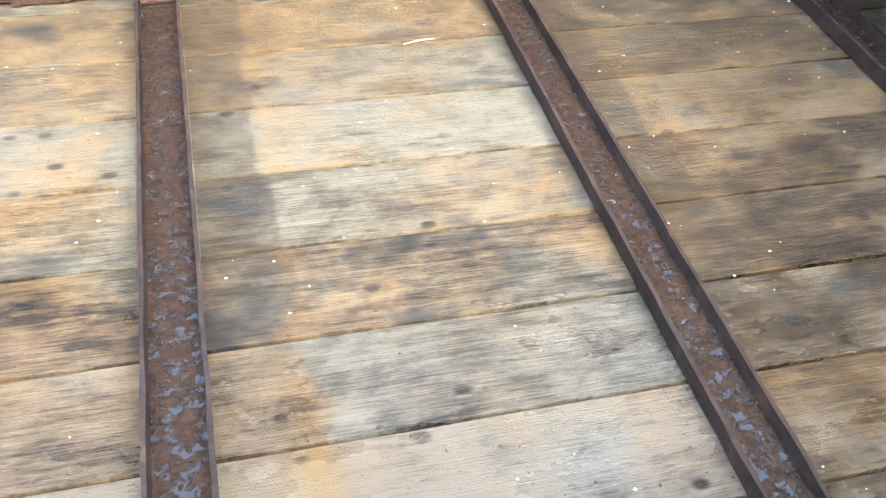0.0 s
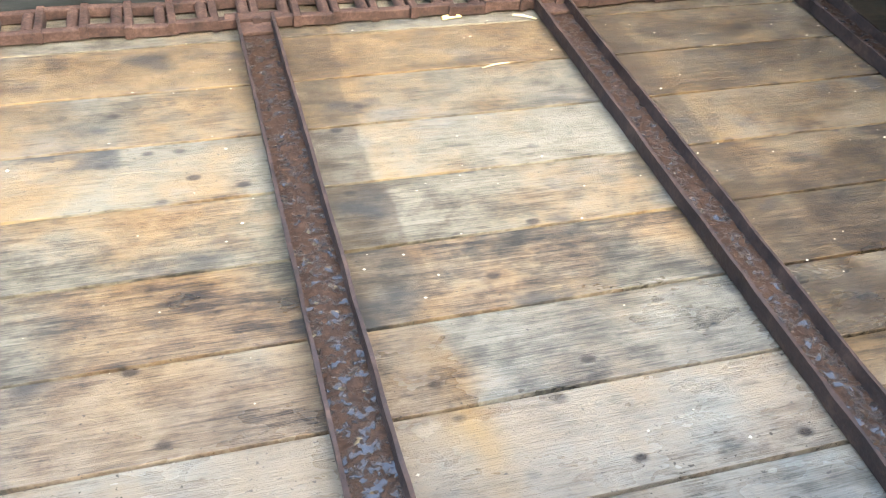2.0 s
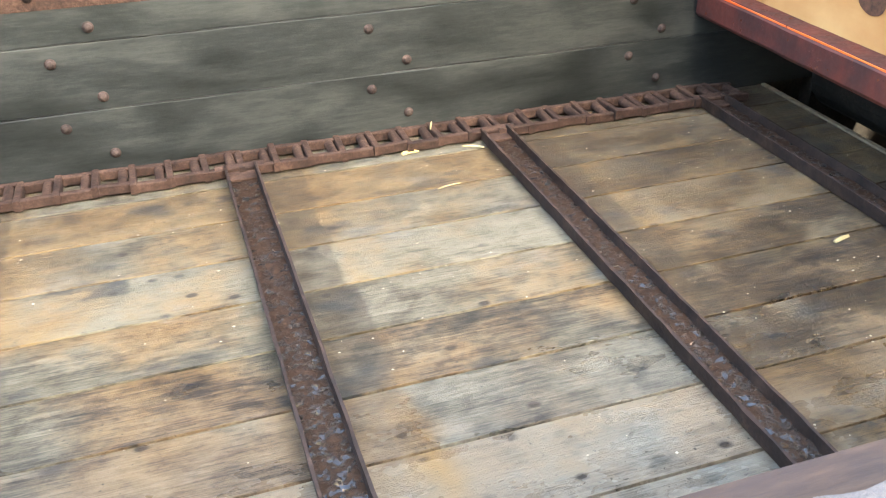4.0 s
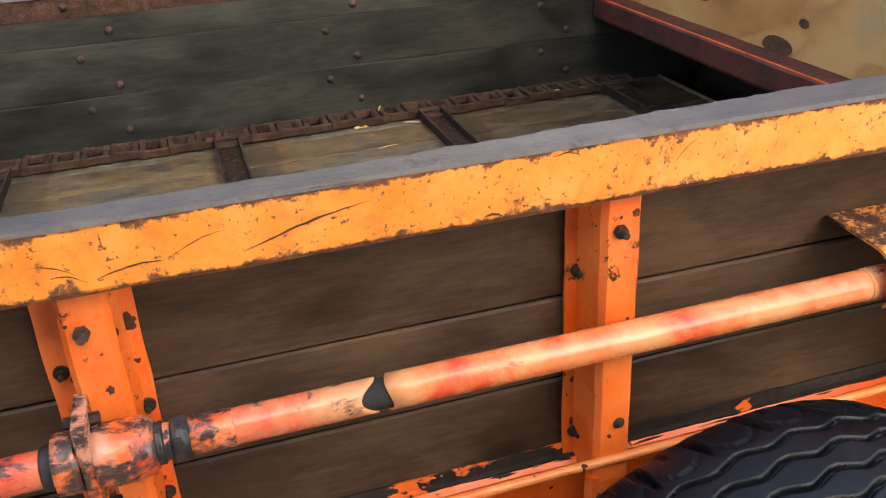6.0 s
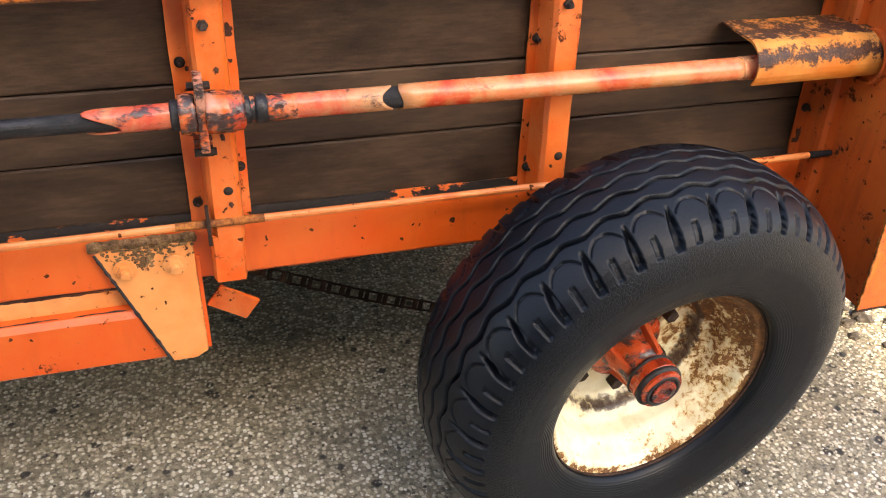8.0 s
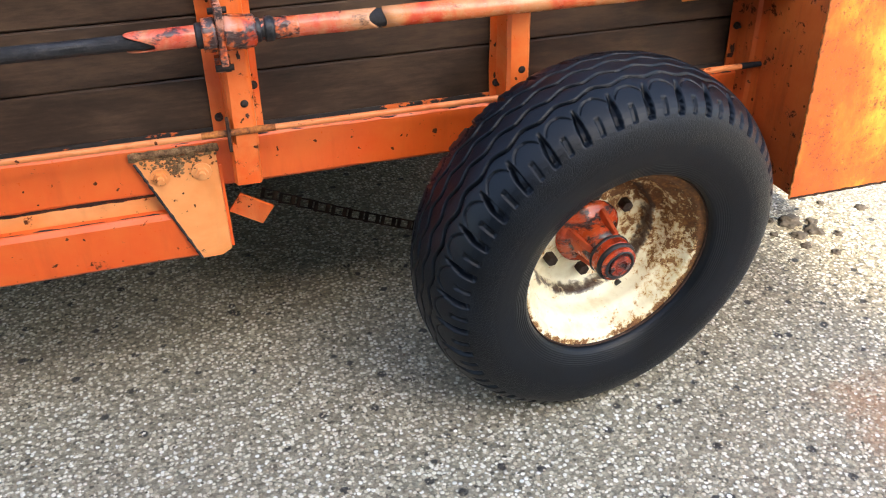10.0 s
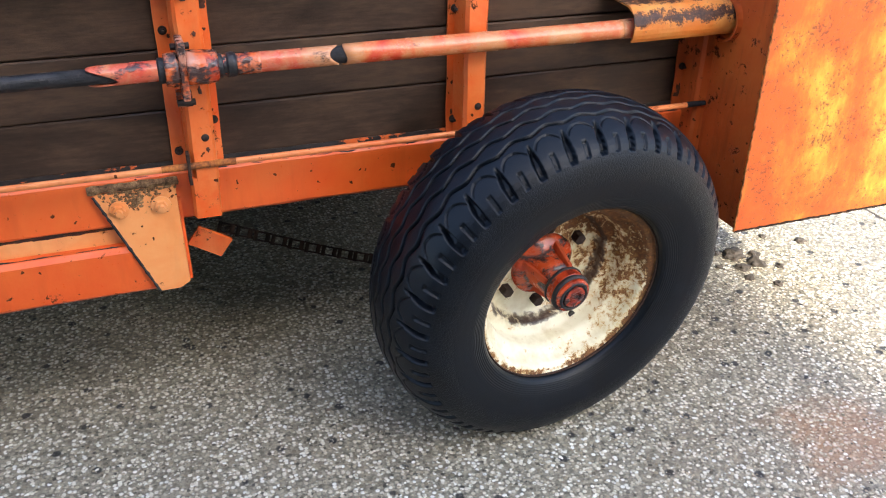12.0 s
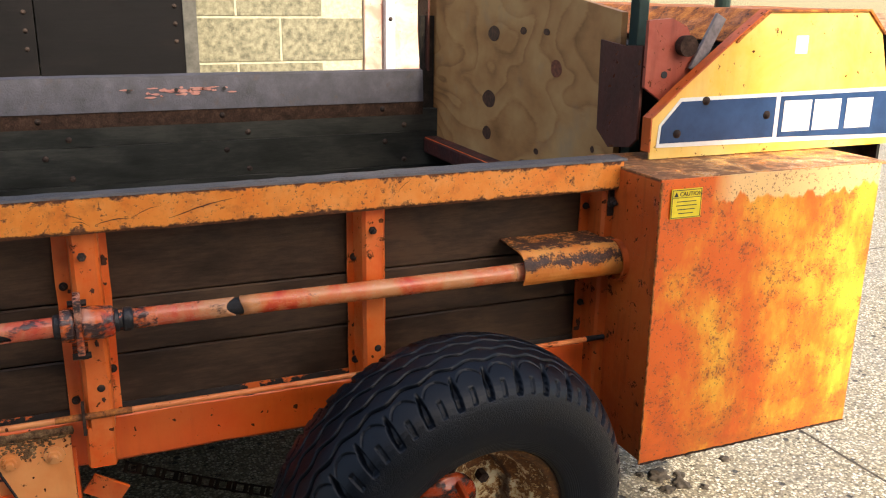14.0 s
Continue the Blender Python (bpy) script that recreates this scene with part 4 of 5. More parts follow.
for zz in (1.02, 0.90, 0.77):
    piece("bolt", HEX_BOLT, post3, Matrix.Translation((0.101, -0.1455, zz)))
for dx, zz, rx, rz in ((0.100, 0.716, 0.009, 0.016), (0.096, 0.700, 0.012, 0.008), (0.108, 0.640, 0.008, 0.030)):
    blotch(post3, dx, -0.1462, zz, rx, rz)

def flaking():
    """Black bare steel on which a few flakes of orange paint are left."""
    m, nt, b = material("black_flaking_strip")
    n = noise_of(nt, place_of(nt, (0.5, 1, 1)), 20, 6, 0.68, 0.2)
    mask = ramp(nt, n, (0.585, 0.0), (0.60, 1.0))
    col = blend(nt, mask, ramp(nt, noise_of(nt, place_of(nt), 70, 4, 0.6), (0.3, (0.006, 0.005, 0.005)), (0.7, (0.028, 0.018, 0.013))), (0.66, 0.13, 0.02))
    finish(nt, b, col, blend(nt, mask, (0.5, 0.5, 0.5), (0.4, 0.4, 0.4)), 0.0, mask, 0.0015, 0.6)
    return m


M_FLAKE = flaking()
M_CAKE = rusty("flaking_rust_cake", (0.045, 0.026, 0.012), (0.20, 0.11, 0.05), (0.46, 0.28, 0.13), 0.0, 60.0)
# lower beam, chassis channel, gusset, tab, pipe
part("lower_beam", sweep(thick([(-0.100, 0.657), (-0.146, 0.660), (-0.150, 0.656), (-0.150, 0.566), (-0.146, 0.562), (-0.100, 0.562)], -0.006), "x", -2.5, 0.22, 90, 0.0018, 10), M_BEAM, spreader, "orange lower side beam")
part("beam_flake_strip", sweep(thick([(-0.1365, 0.682), (-0.1395, 0.6645), (-0.150, 0.6635)], -0.004), "x", -2.5, 0.10, 160, 0.0018, 30), M_FLAKE, spreader, "black angle strip with flakes of orange")
part("rust_seam", sweep([(-0.1525, 0.650), (-0.152, 0.6615), (-0.140, 0.664), (-0.140, 0.650)], "x", -2.5, 0.10, 260, 0.0042, 34), M_BLACK, bpy.data.objects["lower_beam"], "black line of rust and shade along the top of the beam")
part("chassis_channel", sweep(thick([(-0.120, 0.510), (-0.166, 0.512), (-0.173, 0.506), (-0.173, 0.420), (-0.166, 0.414), (-0.120, 0.414)], -0.006), "x", -2.5, -1.140, 50, 0.0015, 9), M_BEAM, spreader, "orange chassis channel below the side beam")
ledge = part("chassis_ledge", sweep(thick([(-0.142, 0.5145), (-0.165, 0.5135)], 0.003), "x", -2.5, -1.205, 60, 0.0016, 14), M_GUSSET, spreader, "pinkish top flange of the chassis channel")
part("rust_seam", sweep([(-0.170, 0.5145), (-0.163, 0.5185), (-0.160, 0.5125), (-0.1745, 0.5035)], "x", -2.5, -1.208, 120, 0.0026, 40), M_BLACK, ledge, "black line of rust and shade")
# black strip put in for the shaded gap below the beam
part("rust_seam", sweep([(-0.150, 0.556), (-0.1515, 0.563), (-0.143, 0.563), (-0.143, 0.545)], "x", -2.5, -1.22, 120, 0.003, 40), M_BLACK, ledge, "black line of rust and shade")
part("chassis_web", box(-2.5, -1.15, -0.1455, -0.132, 0.517, 0.560), M_GUSSET, spreader)
bm = bmesh.new()
front = [(-1.267, -0.166, 0.640), (-1.107, -0.164, 0.640), (-1.104, -0.188, 0.424), (-1.126, -0.1895, 0.412), (-1.168, -0.1895, 0.412)]
fv = [bm.verts.new(p) for p in front]
bv = [bm.verts.new((x, y + 0.008, z)) for x, y, z in front]
bm.faces.new(fv)
bm.faces.new(bv[::-1])
for k in range(5):
    bm.faces.new((fv[k], bv[k], bv[(k + 1) % 5], fv[(k + 1) % 5]))
bmesh.ops.bevel(bm, geom=bm.edges[:], offset=0.0015, segments=1, affect="EDGES")
gusset = part("gusset_plate", bm, M_GUSSET, spreader, "pale orange tapered gusset plate with two bolts")
for gx in (-1.222, -1.140):
    piece("bolt", GUSSET_BOLT, gusset, pose(gx, -0.1705, 0.603, 6, 0, 0))
random.seed(33)
for gx, gz, n, sp in ((-1.222, 0.606, 60, 0.011), (-1.190, 0.616, 80, 0.011), (-1.142, 0.604, 90, 0.009), (-1.185, 0.636, 120, 0.038)):
    bm = bmesh.new()
    for i in range(n):
        cx, cz = random.gauss(gx, sp), min(0.639, random.gauss(gz, min(sp, 0.008)))
        cx = max(-1.255 + (0.64 - cz) * 0.43, min(-1.108, cx))
        rr, cy = random.uniform(0.0015, 0.0048), -0.1662 - (0.640 - cz) * 0.103
        hub_v = bm.verts.new((cx, cy - random.uniform(0.0006, 0.0018), cz))
        ring = [bm.verts.new((cx + rr * random.uniform(0.6, 1.2) * math.cos(q * 0.9), cy + 0.0006, cz + rr * random.uniform(0.5, 1.0) * math.sin(q * 0.9))) for q in range(7)]
        for q in range(7):
            bm.faces.new((hub_v, ring[q], ring[(q + 1) % 7]))
    part("rust_cake", bm, M_CAKE, gusset, "flaking rust round the bolts")["kind"] = "stuff"
bm = bmesh.new()
side = [(-1.0995, -0.160, 0.607), (-1.0975, -0.184, 0.428), (-1.0975, -0.110, 0.428), (-1.0995, -0.110, 0.607)]
sv = [bm.verts.new(p) for p in side]
sw = [bm.verts.new((x - 0.006, y, z)) for x, y, z in side]
bm.faces.new(sv)
bm.faces.new(sw[::-1])
for k in range(4):
    bm.faces.new((sv[k], sw[k], sw[(k + 1) % 4], sv[(k + 1) % 4]))
part("gusset_return", bm, M_BEAM, gusset)
bm = bmesh.new()
pa, pb = Vector((-1.2665, -0.1675, 0.636)), Vector((-1.168, -0.191, 0.414))
rings = []
for i in range(31):
    c = pa.lerp(pb, i / 30)
    w = 0.003 + 0.0022 * noise.noise(Vector((i * 0.9, 0, 4)))
    rings.append([bm.verts.new(c + Vector(d) * w) for d in ((1, 0, 0), (0, -0.5, 0), (-1, 0, 0), (0, 0.6, 0))])
for r0, r1 in zip(rings, rings[1:]):
    for k in range(4):
        bm.faces.new((r0[k], r0[(k + 1) % 4], r1[(k + 1) % 4], r1[k]))
part("rust_edge", bm, M_BLACK, gusset, "blackened rusty edge")
part("gusset_seat", sweep([(-0.1655, 0.6405), (-0.1675, 0.648), (-0.160, 0.6560), (-0.150, 0.6555), (-0.150, 0.6405)], "x", -1.276, -1.10, 90, 0.0045, 60), M_CAKE, gusset, "rust-caked seat")
tab = part("bent_tab", box(-0.040, 0.040, -0.004, 0.004, -0.026, 0.026, 0.0015), M_POST, spreader, "bent orange tab end")
tab.matrix_basis = pose(-1.049, -0.128, 0.481, 12, 32, 0)
pipe = part("thin_pipe", tube("x", (-0.203, 0.692), 0.0065, 0.0065, -2.5, 0.09, 12), painted("pipe_paint", (0.70, 0.15, 0.03), (0.74, 0.28, 0.09), 0.45, 0.6), spreader, "thin orange pipe with worn patches")
part("pipe_end", tube("x", (-0.203, 0.692), 0.0075, 0.006, 0.088, 0.14, 12), M_BLACK, pipe, "black pipe end")
part("pipe_sleeve", tube("x", (-0.203, 0.692), 0.0072, 0.0072, -1.13, -0.985, 12), M_GUARD, pipe, "bare rusty stretch")
part("pipe_clip", box(-1.080, -1.074, -0.214, -0.192, 0.655, 0.722, 0.001), M_RUST, pipe, "wire clip")

# drive shaft with split plastic guard tube
shaft = part("drive_shaft", tube("x", (-0.236, 0.9005), 0.0145, 0.0145, -2.5, -0.05, 20), M_BLACK, spreader, "greasy black drive shaft")


def split_tube(a, b, r, cut, mat, name, ragged=0.03, gap=0.0):
    """A thin plastic tube with torn ends."""
    bm = bmesh.new()
    seg, n = 28, 30
    rings = []
    for rr in (r, r - 0.003):
        ring = []
        for i in range(n + 1):
            row = []
            for k in range(seg):
                th = 2 * math.pi * k / seg
                e0 = ragged * cut[0] * (0.5 + 0.5 * math.sin(th * 2 + 0.6))
                e1 = ragged * cut[1] * (0.5 + 0.5 * math.sin(th * 2 + 2.2))
                s = (a + e0) + (b - e1 - a - e0) * i / n
                rad = rr + noise.noise(Vector((s * 8, th, 1))) * 0.0008
                row.append(bm.verts.new((s, -0.236 + rad * math.cos(th), 0.9005 + rad * math.sin(th))))
            ring.append(row)
        rings.append(ring)
    for ring in rings:
        for r0, r1 in zip(ring, ring[1:]):
            for k in range(seg):
                bm.faces.new((r0[k], r0[(k + 1) % seg], r1[(k + 1) % seg], r1[k]))
    for i in (0, n):
        for k in range(seg):
            bm.faces.new((rings[0][i][k], rings[0][i][(k + 1) % seg], rings[1][i][(k + 1) % seg], rings[1][i][k]))
    return part(name, bm, mat, shaft, smooth=True)


split_tube(-1.235, -1.095, 0.0195, (1.3, 0), M_TUBE_RED, "guard_tube", 0.04)
split_tube(-1.005, -0.772, 0.0195, (0, 0.9), M_TUBE_RED, "guard_tube", 0.022)
split_tube(-0.764, -0.128, 0.0205, (1.0, 0), M_TUBE, "guard_tube", 0.007)
part("inner_sleeve", tube("x", (-0.236, 0.9005), 0.0172, 0.0172, -0.86, -0.74, 20), M_BLACK, shaft, "black inner sleeve")
split_tube(-0.140, -0.10, 0.0215, (0, 0), M_TUBE_RED, "tube_collar", 0.0)


def lumpy(name, stops, mat, parent, label, amp=0.0022):
    """A turned part along the shaft, thick with old grease and paint."""
    bm = bmesh.new()
    seg, rows = 36, []
    for (x0, r0), (x1, r1) in zip(stops, stops[1:]):
        for i in range(5):
            x, r = x0 + (x1 - x0) * i / 5, r0 + (r1 - r0) * i / 5
            rows.append([bm.verts.new((x, -0.236 + (r + amp * noise.noise(Vector((x * 110, 2.4 * math.cos(a), 2.4 * math.sin(a))))) * math.cos(a),
                                       0.9005 + (r + amp * noise.noise(Vector((x * 110, 2.4 * math.cos(a), 2.4 * math.sin(a))))) * math.sin(a))) for a in [2 * math.pi * k / seg for k in range(seg)]])
    for r0, r1 in zip(rows, rows[1:]):
        for k in range(seg):
            bm.faces.new((r0[k], r0[(k + 1) % seg], r1[(k + 1) % seg], r1[k]))
    bm.faces.new(rows[0])
    bm.faces.new(rows[-1][::-1])
    return part(name, bm, mat, parent, label, smooth=True)


lumpy("shaft_seal", [(-1.004, 0.019), (-1.003, 0.0225), (-0.996, 0.0225), (-0.994, 0.0195), (-0.988, 0.0195), (-0.986, 0.0235), (-0.974, 0.0235), (-0.968, 0.0200)], M_BLACK, shaft, "greasy black seal", 0.0010)
lumpy("grease_smear", [(-0.970, 0.0185), (-0.969, 0.0205), (-0.950, 0.0204), (-0.925, 0.0201), (-0.924, 0.0190)], M_GREASE, shaft, "black grease smeared over the tube", 0.0008)
lumpy("shaft_seal", [(-1.112, 0.020), (-1.110, 0.0235), (-1.098, 0.0240), (-1.096, 0.020)], M_BLACK, shaft, "greasy black seal", 0.0010)
bearing = lumpy("bearing", [(-1.100, 0.022), (-1.099, 0.031), (-1.078, 0.032), (-1.074, 0.028)], M_GREASE, shaft, "greasy red bearing clamp")
lumpy("bearing_half", [(-1.062, 0.027), (-1.060, 0.0325), (-1.030, 0.033), (-1.006, 0.0295), (-1.002, 0.024)], M_GREASE, shaft, "")
bm = box(-1.074, -1.060, -0.262, -0.197, 0.845, 0.955, 0.003)
add_box(bm, -1.083, -1.055, -0.222, -0.197, 0.822, 0.850)
part("bearing_bracket", bm, M_GREASE, shaft)
for zz in (0.940, 0.832):
    part("clamp_bolt", tube("x", (-0.226, zz), 0.0065, 0.0065, -1.084, -1.050, hexa=True), M_BOLT, shaft)

# shaft guard sheet at the gearbox end
arc = [(-0.142, 0.957), (-0.205, 0.953)] + [(-0.228 + 0.045 * math.cos(a), 0.908 + 0.045 * math.sin(a)) for a in [radians(100 + 14 * k) for k in range(10)]]
bm = sweep(thick(arc, 0.004), "x", -0.128, 0.150, 24, 0.0012, 16)
for v in bm.verts:
    if v.co.x < -0.10:
        v.co.x += 0.10 * max(0.0, 0.957 - v.co.z) * (1 if v.co.z > 0.93 else 0.4)
part("shaft_guard", bm, M_GUARDSHEET, spreader, "rust-eaten orange guard sheet over the shaft")
part("guard_ring", sweep(thick([(-0.236 + 0.052 * math.cos(radians(a)), 0.903 + 0.052 * math.sin(radians(a))) for a in range(60, 331, 18)], 0.006), "x", 0.128, 0.150, 1), M_SHADEPAINT, spreader)

# gearbox guard box
def quad_sheet(x0, x1, z0, z1, y, paint, name, label, nx=40, nz=40, jit=0.0025):
    bm = bmesh.new()
    vs = [[bm.verts.new((x0 + (x1 - x0) * i / nx, y + noise.noise(Vector((i * 0.16, j * 0.16, 2))) * jit, z0 + (z1 - z0) * j / nz)) for j in range(nz + 1)] for i in range(nx + 1)]
    for i in range(nx):
        for j in range(nz):
            bm.faces.new((vs[i][j], vs[i + 1][j], vs[i + 1][j + 1], vs[i][j + 1]))
    geo = bmesh.ops.extrude_face_region(bm, geom=bm.faces[:])
    bmesh.ops.translate(bm, verts=[g for g in geo["geom"] if isinstance(g, bmesh.types.BMVert)], vec=(0, 0.004, 0))
    return part(name, bm, paint, None, label, smooth=False)


# sides take the shade-toned orange, the front has its own paint
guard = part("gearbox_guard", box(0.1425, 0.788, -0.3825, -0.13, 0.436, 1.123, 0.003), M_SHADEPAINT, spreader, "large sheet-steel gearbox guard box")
face = quad_sheet(0.1395, 0.791, 0.4305, 1.1285, -0.389, M_BOXPAINT, "guard_front", "orange front worn through to yellow, with rust bloom", jit=0.0018)
face.parent = guard
for label_e, line, axis, a0, a1 in (("rusted corner", [(0.1388, -0.3908), (0.1412, -0.3914), (0.1430, -0.388), (0.1388, -0.386)], "z", 0.432, 1.124),):
    part("rust_edge", sweep(line, axis, a0, a1, 240, 0.0022, 70), M_GUARD, guard, label_e)
part("rust_edge", sweep([(-0.3912, 0.4290), (-0.3908, 0.4335), (-0.386, 0.4335), (-0.386, 0.4290)], "x", 0.141, 0.790, 240, 0.0024, 70), M_RUST, guard, "rusted bottom edge")
top = part("guard_top", box(0.142, 0.825, -0.381, -0.065, 1.1235, 1.1295, 0.0015), M_BOXTOP, guard, "rust-stained wet top sheet")
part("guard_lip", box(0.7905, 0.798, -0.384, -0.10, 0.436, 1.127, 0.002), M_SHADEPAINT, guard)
part("hinge", box(0.126, 0.1465, -0.205, -0.170, 1.005, 1.075, 0.003), M_RUST, guard, "rusty hinge bracket")
piece("bolt", BIG_BOLT, guard, pose(0.136, -0.206, 1.04, 0, 0, 0))

# warning label
label = part("warning_label", box(0.172, 0.255, -0.3935, -0.3918, 1.045, 1.113, 0.0004), M_YELLOW, guard, "yellow warning label")
bm = bmesh.new()
for x0, x1, z0, z1 in ((0.174, 0.253, 1.047, 1.0482), (0.174, 0.253, 1.1095, 1.1107), (0.174, 0.1752, 1.047, 1.1107), (0.2518, 0.253, 1.047, 1.1107), (0.174, 0.253, 1.0925, 1.0935)):
    add_box(bm, x0, x1, -0.3944, -0.3936, z0, z1)
part("label_border", bm, M_INK, label)
for k, (w, zz) in enumerate(((0.052, 1.084), (0.056, 1.075), (0.048, 1.066), (0.040, 1.057))):
    part("print_bar", box(0.2135 - w / 2, 0.2135 + w / 2, -0.3944, -0.3936, zz - 0.0008, zz + 0.0008), M_INK, label)
bm = bmesh.new()
tri = [bm.verts.new((0.178, -0.3944, 1.0955)), bm.verts.new((0.190, -0.3944, 1.0955)), bm.verts.new((0.184, -0.3944, 1.107))]
bm.faces.new(tri)
part("hazard_triangle", bm, M_INK, label)
font = bpy.data.curves.new("caution_text", "FONT")
font.body, font.size, font.align_x, font.extrude = "CAUTION", 0.0135, "LEFT", 0.0003
tmp = bpy.data.objects.new("caution_text", font)
tmp_me = bpy.data.meshes.new_from_object(tmp)
tmp_me.materials.clear()
tmp_me.materials.append(M_INK)
bpy.data.objects.remove(tmp)
LABEL_SHIFT = Matrix.Translation((-0.007, 0, -0.006))
label.matrix_basis = LABEL_SHIFT
word = piece("caution_text", tmp_me, label, pose(0.1935, -0.3941, 1.0965, 90, 0, 0))
for ob in list(label.children):
    ob.parent, ob.matrix_basis = guard, LABEL_SHIFT @ ob.matrix_basis

# rear end: hood side panel with decal, brackets, plywood, dark chamber
hood = part("hood_side", sweep([(0.252, 1.132), (0.252, 1.230), (0.334, 1.300), (0.488, 1.420), (0.575, 1.482), (0.905, 1.486), (0.965, 1.432), (1.06, 1.132)][::-1], "y", -0.180, -0.174, 1), M_HOOD, spreader, "yellow-orange rear hood side panel")
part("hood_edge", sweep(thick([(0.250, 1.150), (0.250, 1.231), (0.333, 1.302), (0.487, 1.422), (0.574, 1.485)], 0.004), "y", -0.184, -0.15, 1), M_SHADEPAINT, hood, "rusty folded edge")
part("decal_border", sweep([(0.268, 1.160), (0.272, 1.215), (0.330, 1.279), (1.045, 1.289), (1.052, 1.150)][::-1], "y", -0.1822, -0.1808, 1), M_WHITE, hood, "white decal border")
part("decal_blue", sweep([(0.276, 1.170), (0.279, 1.212), (0.333, 1.270), (0.628, 1.274), (0.628, 1.170)][::-1], "y", -0.1834, -0.1825, 1), M_BLUE, hood, "glossy blue decal")
part("decal_blue", sweep([(0.642, 1.169), (0.642, 1.274), (1.040, 1.279), (1.044, 1.160)][::-1], "y", -0.1834, -0.1825, 1), M_BLUE, hood, "glossy blue decal")
for x0 in (0.655, 0.757, 0.870):
    part("decal_block", box(x0, x0 + 0.092, -0.1846, -0.1837, 1.182, 1.262), M_WHITE, hood, "white logo block")
for bx, bz in ((0.325, 1.192), (0.405, 1.270), (0.600, 1.228)):
    piece("bolt", ROUND_BOLT, hood, Matrix.Translation((bx, -0.1836, bz)))
part("hood_sticker", box(0.672, 0.712, -0.1812, -0.1804, 1.380, 1.425), M_WHITE, hood, "small pale sticker")
part("hood_top", sweep(thick([(0.480, 1.412), (0.500, 1.430), (0.578, 1.488), (0.910, 1.491), (0.975, 1.43)], -0.005), "y", -0.186, 1.36, 20, 0.002, 6), M_GUARD, spreader, "rusty sheet over the rear hood")
part("sight_cap", tube("z", (0.66, 0.10), 0.022, 0.022, 1.485, 1.535, 14), M_GLASSY, spreader, "dark green plastic cap")
bracket = part("bearing_bracket_plate", sweep([(0.262, 1.30), (0.262, 1.46), (0.330, 1.465), (0.375, 1.445), (0.420, 1.36), (0.40, 1.31), (0.33, 1.255)][::-1], "y", -0.125, -0.113, 1), M_RED, spreader, "faded red bearing plate")
part("bearing_boss", tube("y", (0.366, 1.400), 0.026, 0.024, -0.150, -0.120, 20), M_RUST, bracket, "greasy bearing boss")
part("bracket_hole", tube("y", (0.316, 1.330), 0.009, 0.009, -0.127, -0.122, 12), M_INK, bracket)
bar = part("strut", box(-0.016, 0.016, -0.005, 0.005, -0.075, 0.075, 0.002), M_GREYBAR, spreader, "worn grey strut")
bar.matrix_basis = pose(0.43, -0.135, 1.405, 0, 28, 0)
part("side_plate", sweep([(-0.075, 1.145), (-0.105, 1.17), (-0.105, 1.40), (-0.02, 1.395), (0.085, 1.405), (0.080, 1.17), (0.02, 1.13)], "x", 0.262, 0.270, 1), M_REDPLATE, spreader, "dark red rusty side plate")
part("side_plate", sweep([(1.32, 1.22), (1.41, 1.26), (1.43, 1.37), (1.43, 1.53), (1.32, 1.53)], "x", 0.262, 0.270, 1), M_REDPLATE, spreader, "dark red rusty side plate")
part("upright", box(0.310, 0.340, -0.01, 0.03, 1.08, 1.62, 0.003), M_GLASSY, spreader, "dark upright behind the plywood")
ply = part("plywood_board", sweep([(0.047, 0.948), (1.420, 0.962), (1.412, 1.58), (0.65, 1.56), (0.047, 1.475)], "x", 0.298, 0.316, 1), M_PLY, spreader, "weathered plywood board with dark knots")


def knot(y, z, ry, rz, mat):
    bm = bmesh.new()
    vs = [bm.verts.new((0.2968, y + ry * math.cos(a) * (1 + 0.2 * noise.noise(Vector((math.cos(a), math.sin(a), y * 9)))), z + rz * math.sin(a))) for a in [2 * math.pi * k / 20 for k in range(20)]]
    bm.faces.new(vs)
    part("knot", bm, mat, ply)


for y, z, ry, rz, mat in ((0.802, 1.387, 0.043, 0.026, M_KNOT), (0.828, 1.166, 0.050, 0.030, M_KNOT), (0.838, 1.047, 0.034, 0.024, M_KNOT), (0.373, 1.305, 0.034, 0.026, M_KNOT_RED),
                          (0.59, 1.405, 0.022, 0.012, M_KNOT), (0.44, 1.408, 0.020, 0.010, M_KNOT), (0.475, 1.04, 0.016, 0.010, M_KNOT), (0.55, 0.98, 0.05, 0.02, M_KNOT), (0.15, 1.10, 0.010, 0.01, M_KNOT)):
    knot(y, z, ry, rz, mat)
part("cross_channel", sweep(thick([(0.296, 0.960), (0.250, 0.960), (0.246, 0.955), (0.246, 0.912), (0.250, 0.907), (0.296, 0.907)], -0.006), "y", -0.09, 1.295, 40, 0.0012, 14), painted("red_brown_channel_paint", (0.045, 0.012, 0.009), (0.11, 0.020, 0.011), 0.5, 0.6, 0.6, 12.0, 0.5), spreader, "red-brown cross channel below the plywood")
# sunlit top edge, its brightness put into the orange colour
part("channel_edge", box(0.2435, 0.2955, -0.09, 1.295, 0.9605, 0.9645, 0.001), M_BEAM, bpy.data.objects["cross_channel"], "upper edge coloured orange-red as if sunlit")
# added plates box in the rear; their near black stands for its shade
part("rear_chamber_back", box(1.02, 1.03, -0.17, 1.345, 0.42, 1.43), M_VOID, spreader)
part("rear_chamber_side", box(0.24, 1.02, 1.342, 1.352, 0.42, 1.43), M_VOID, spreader)
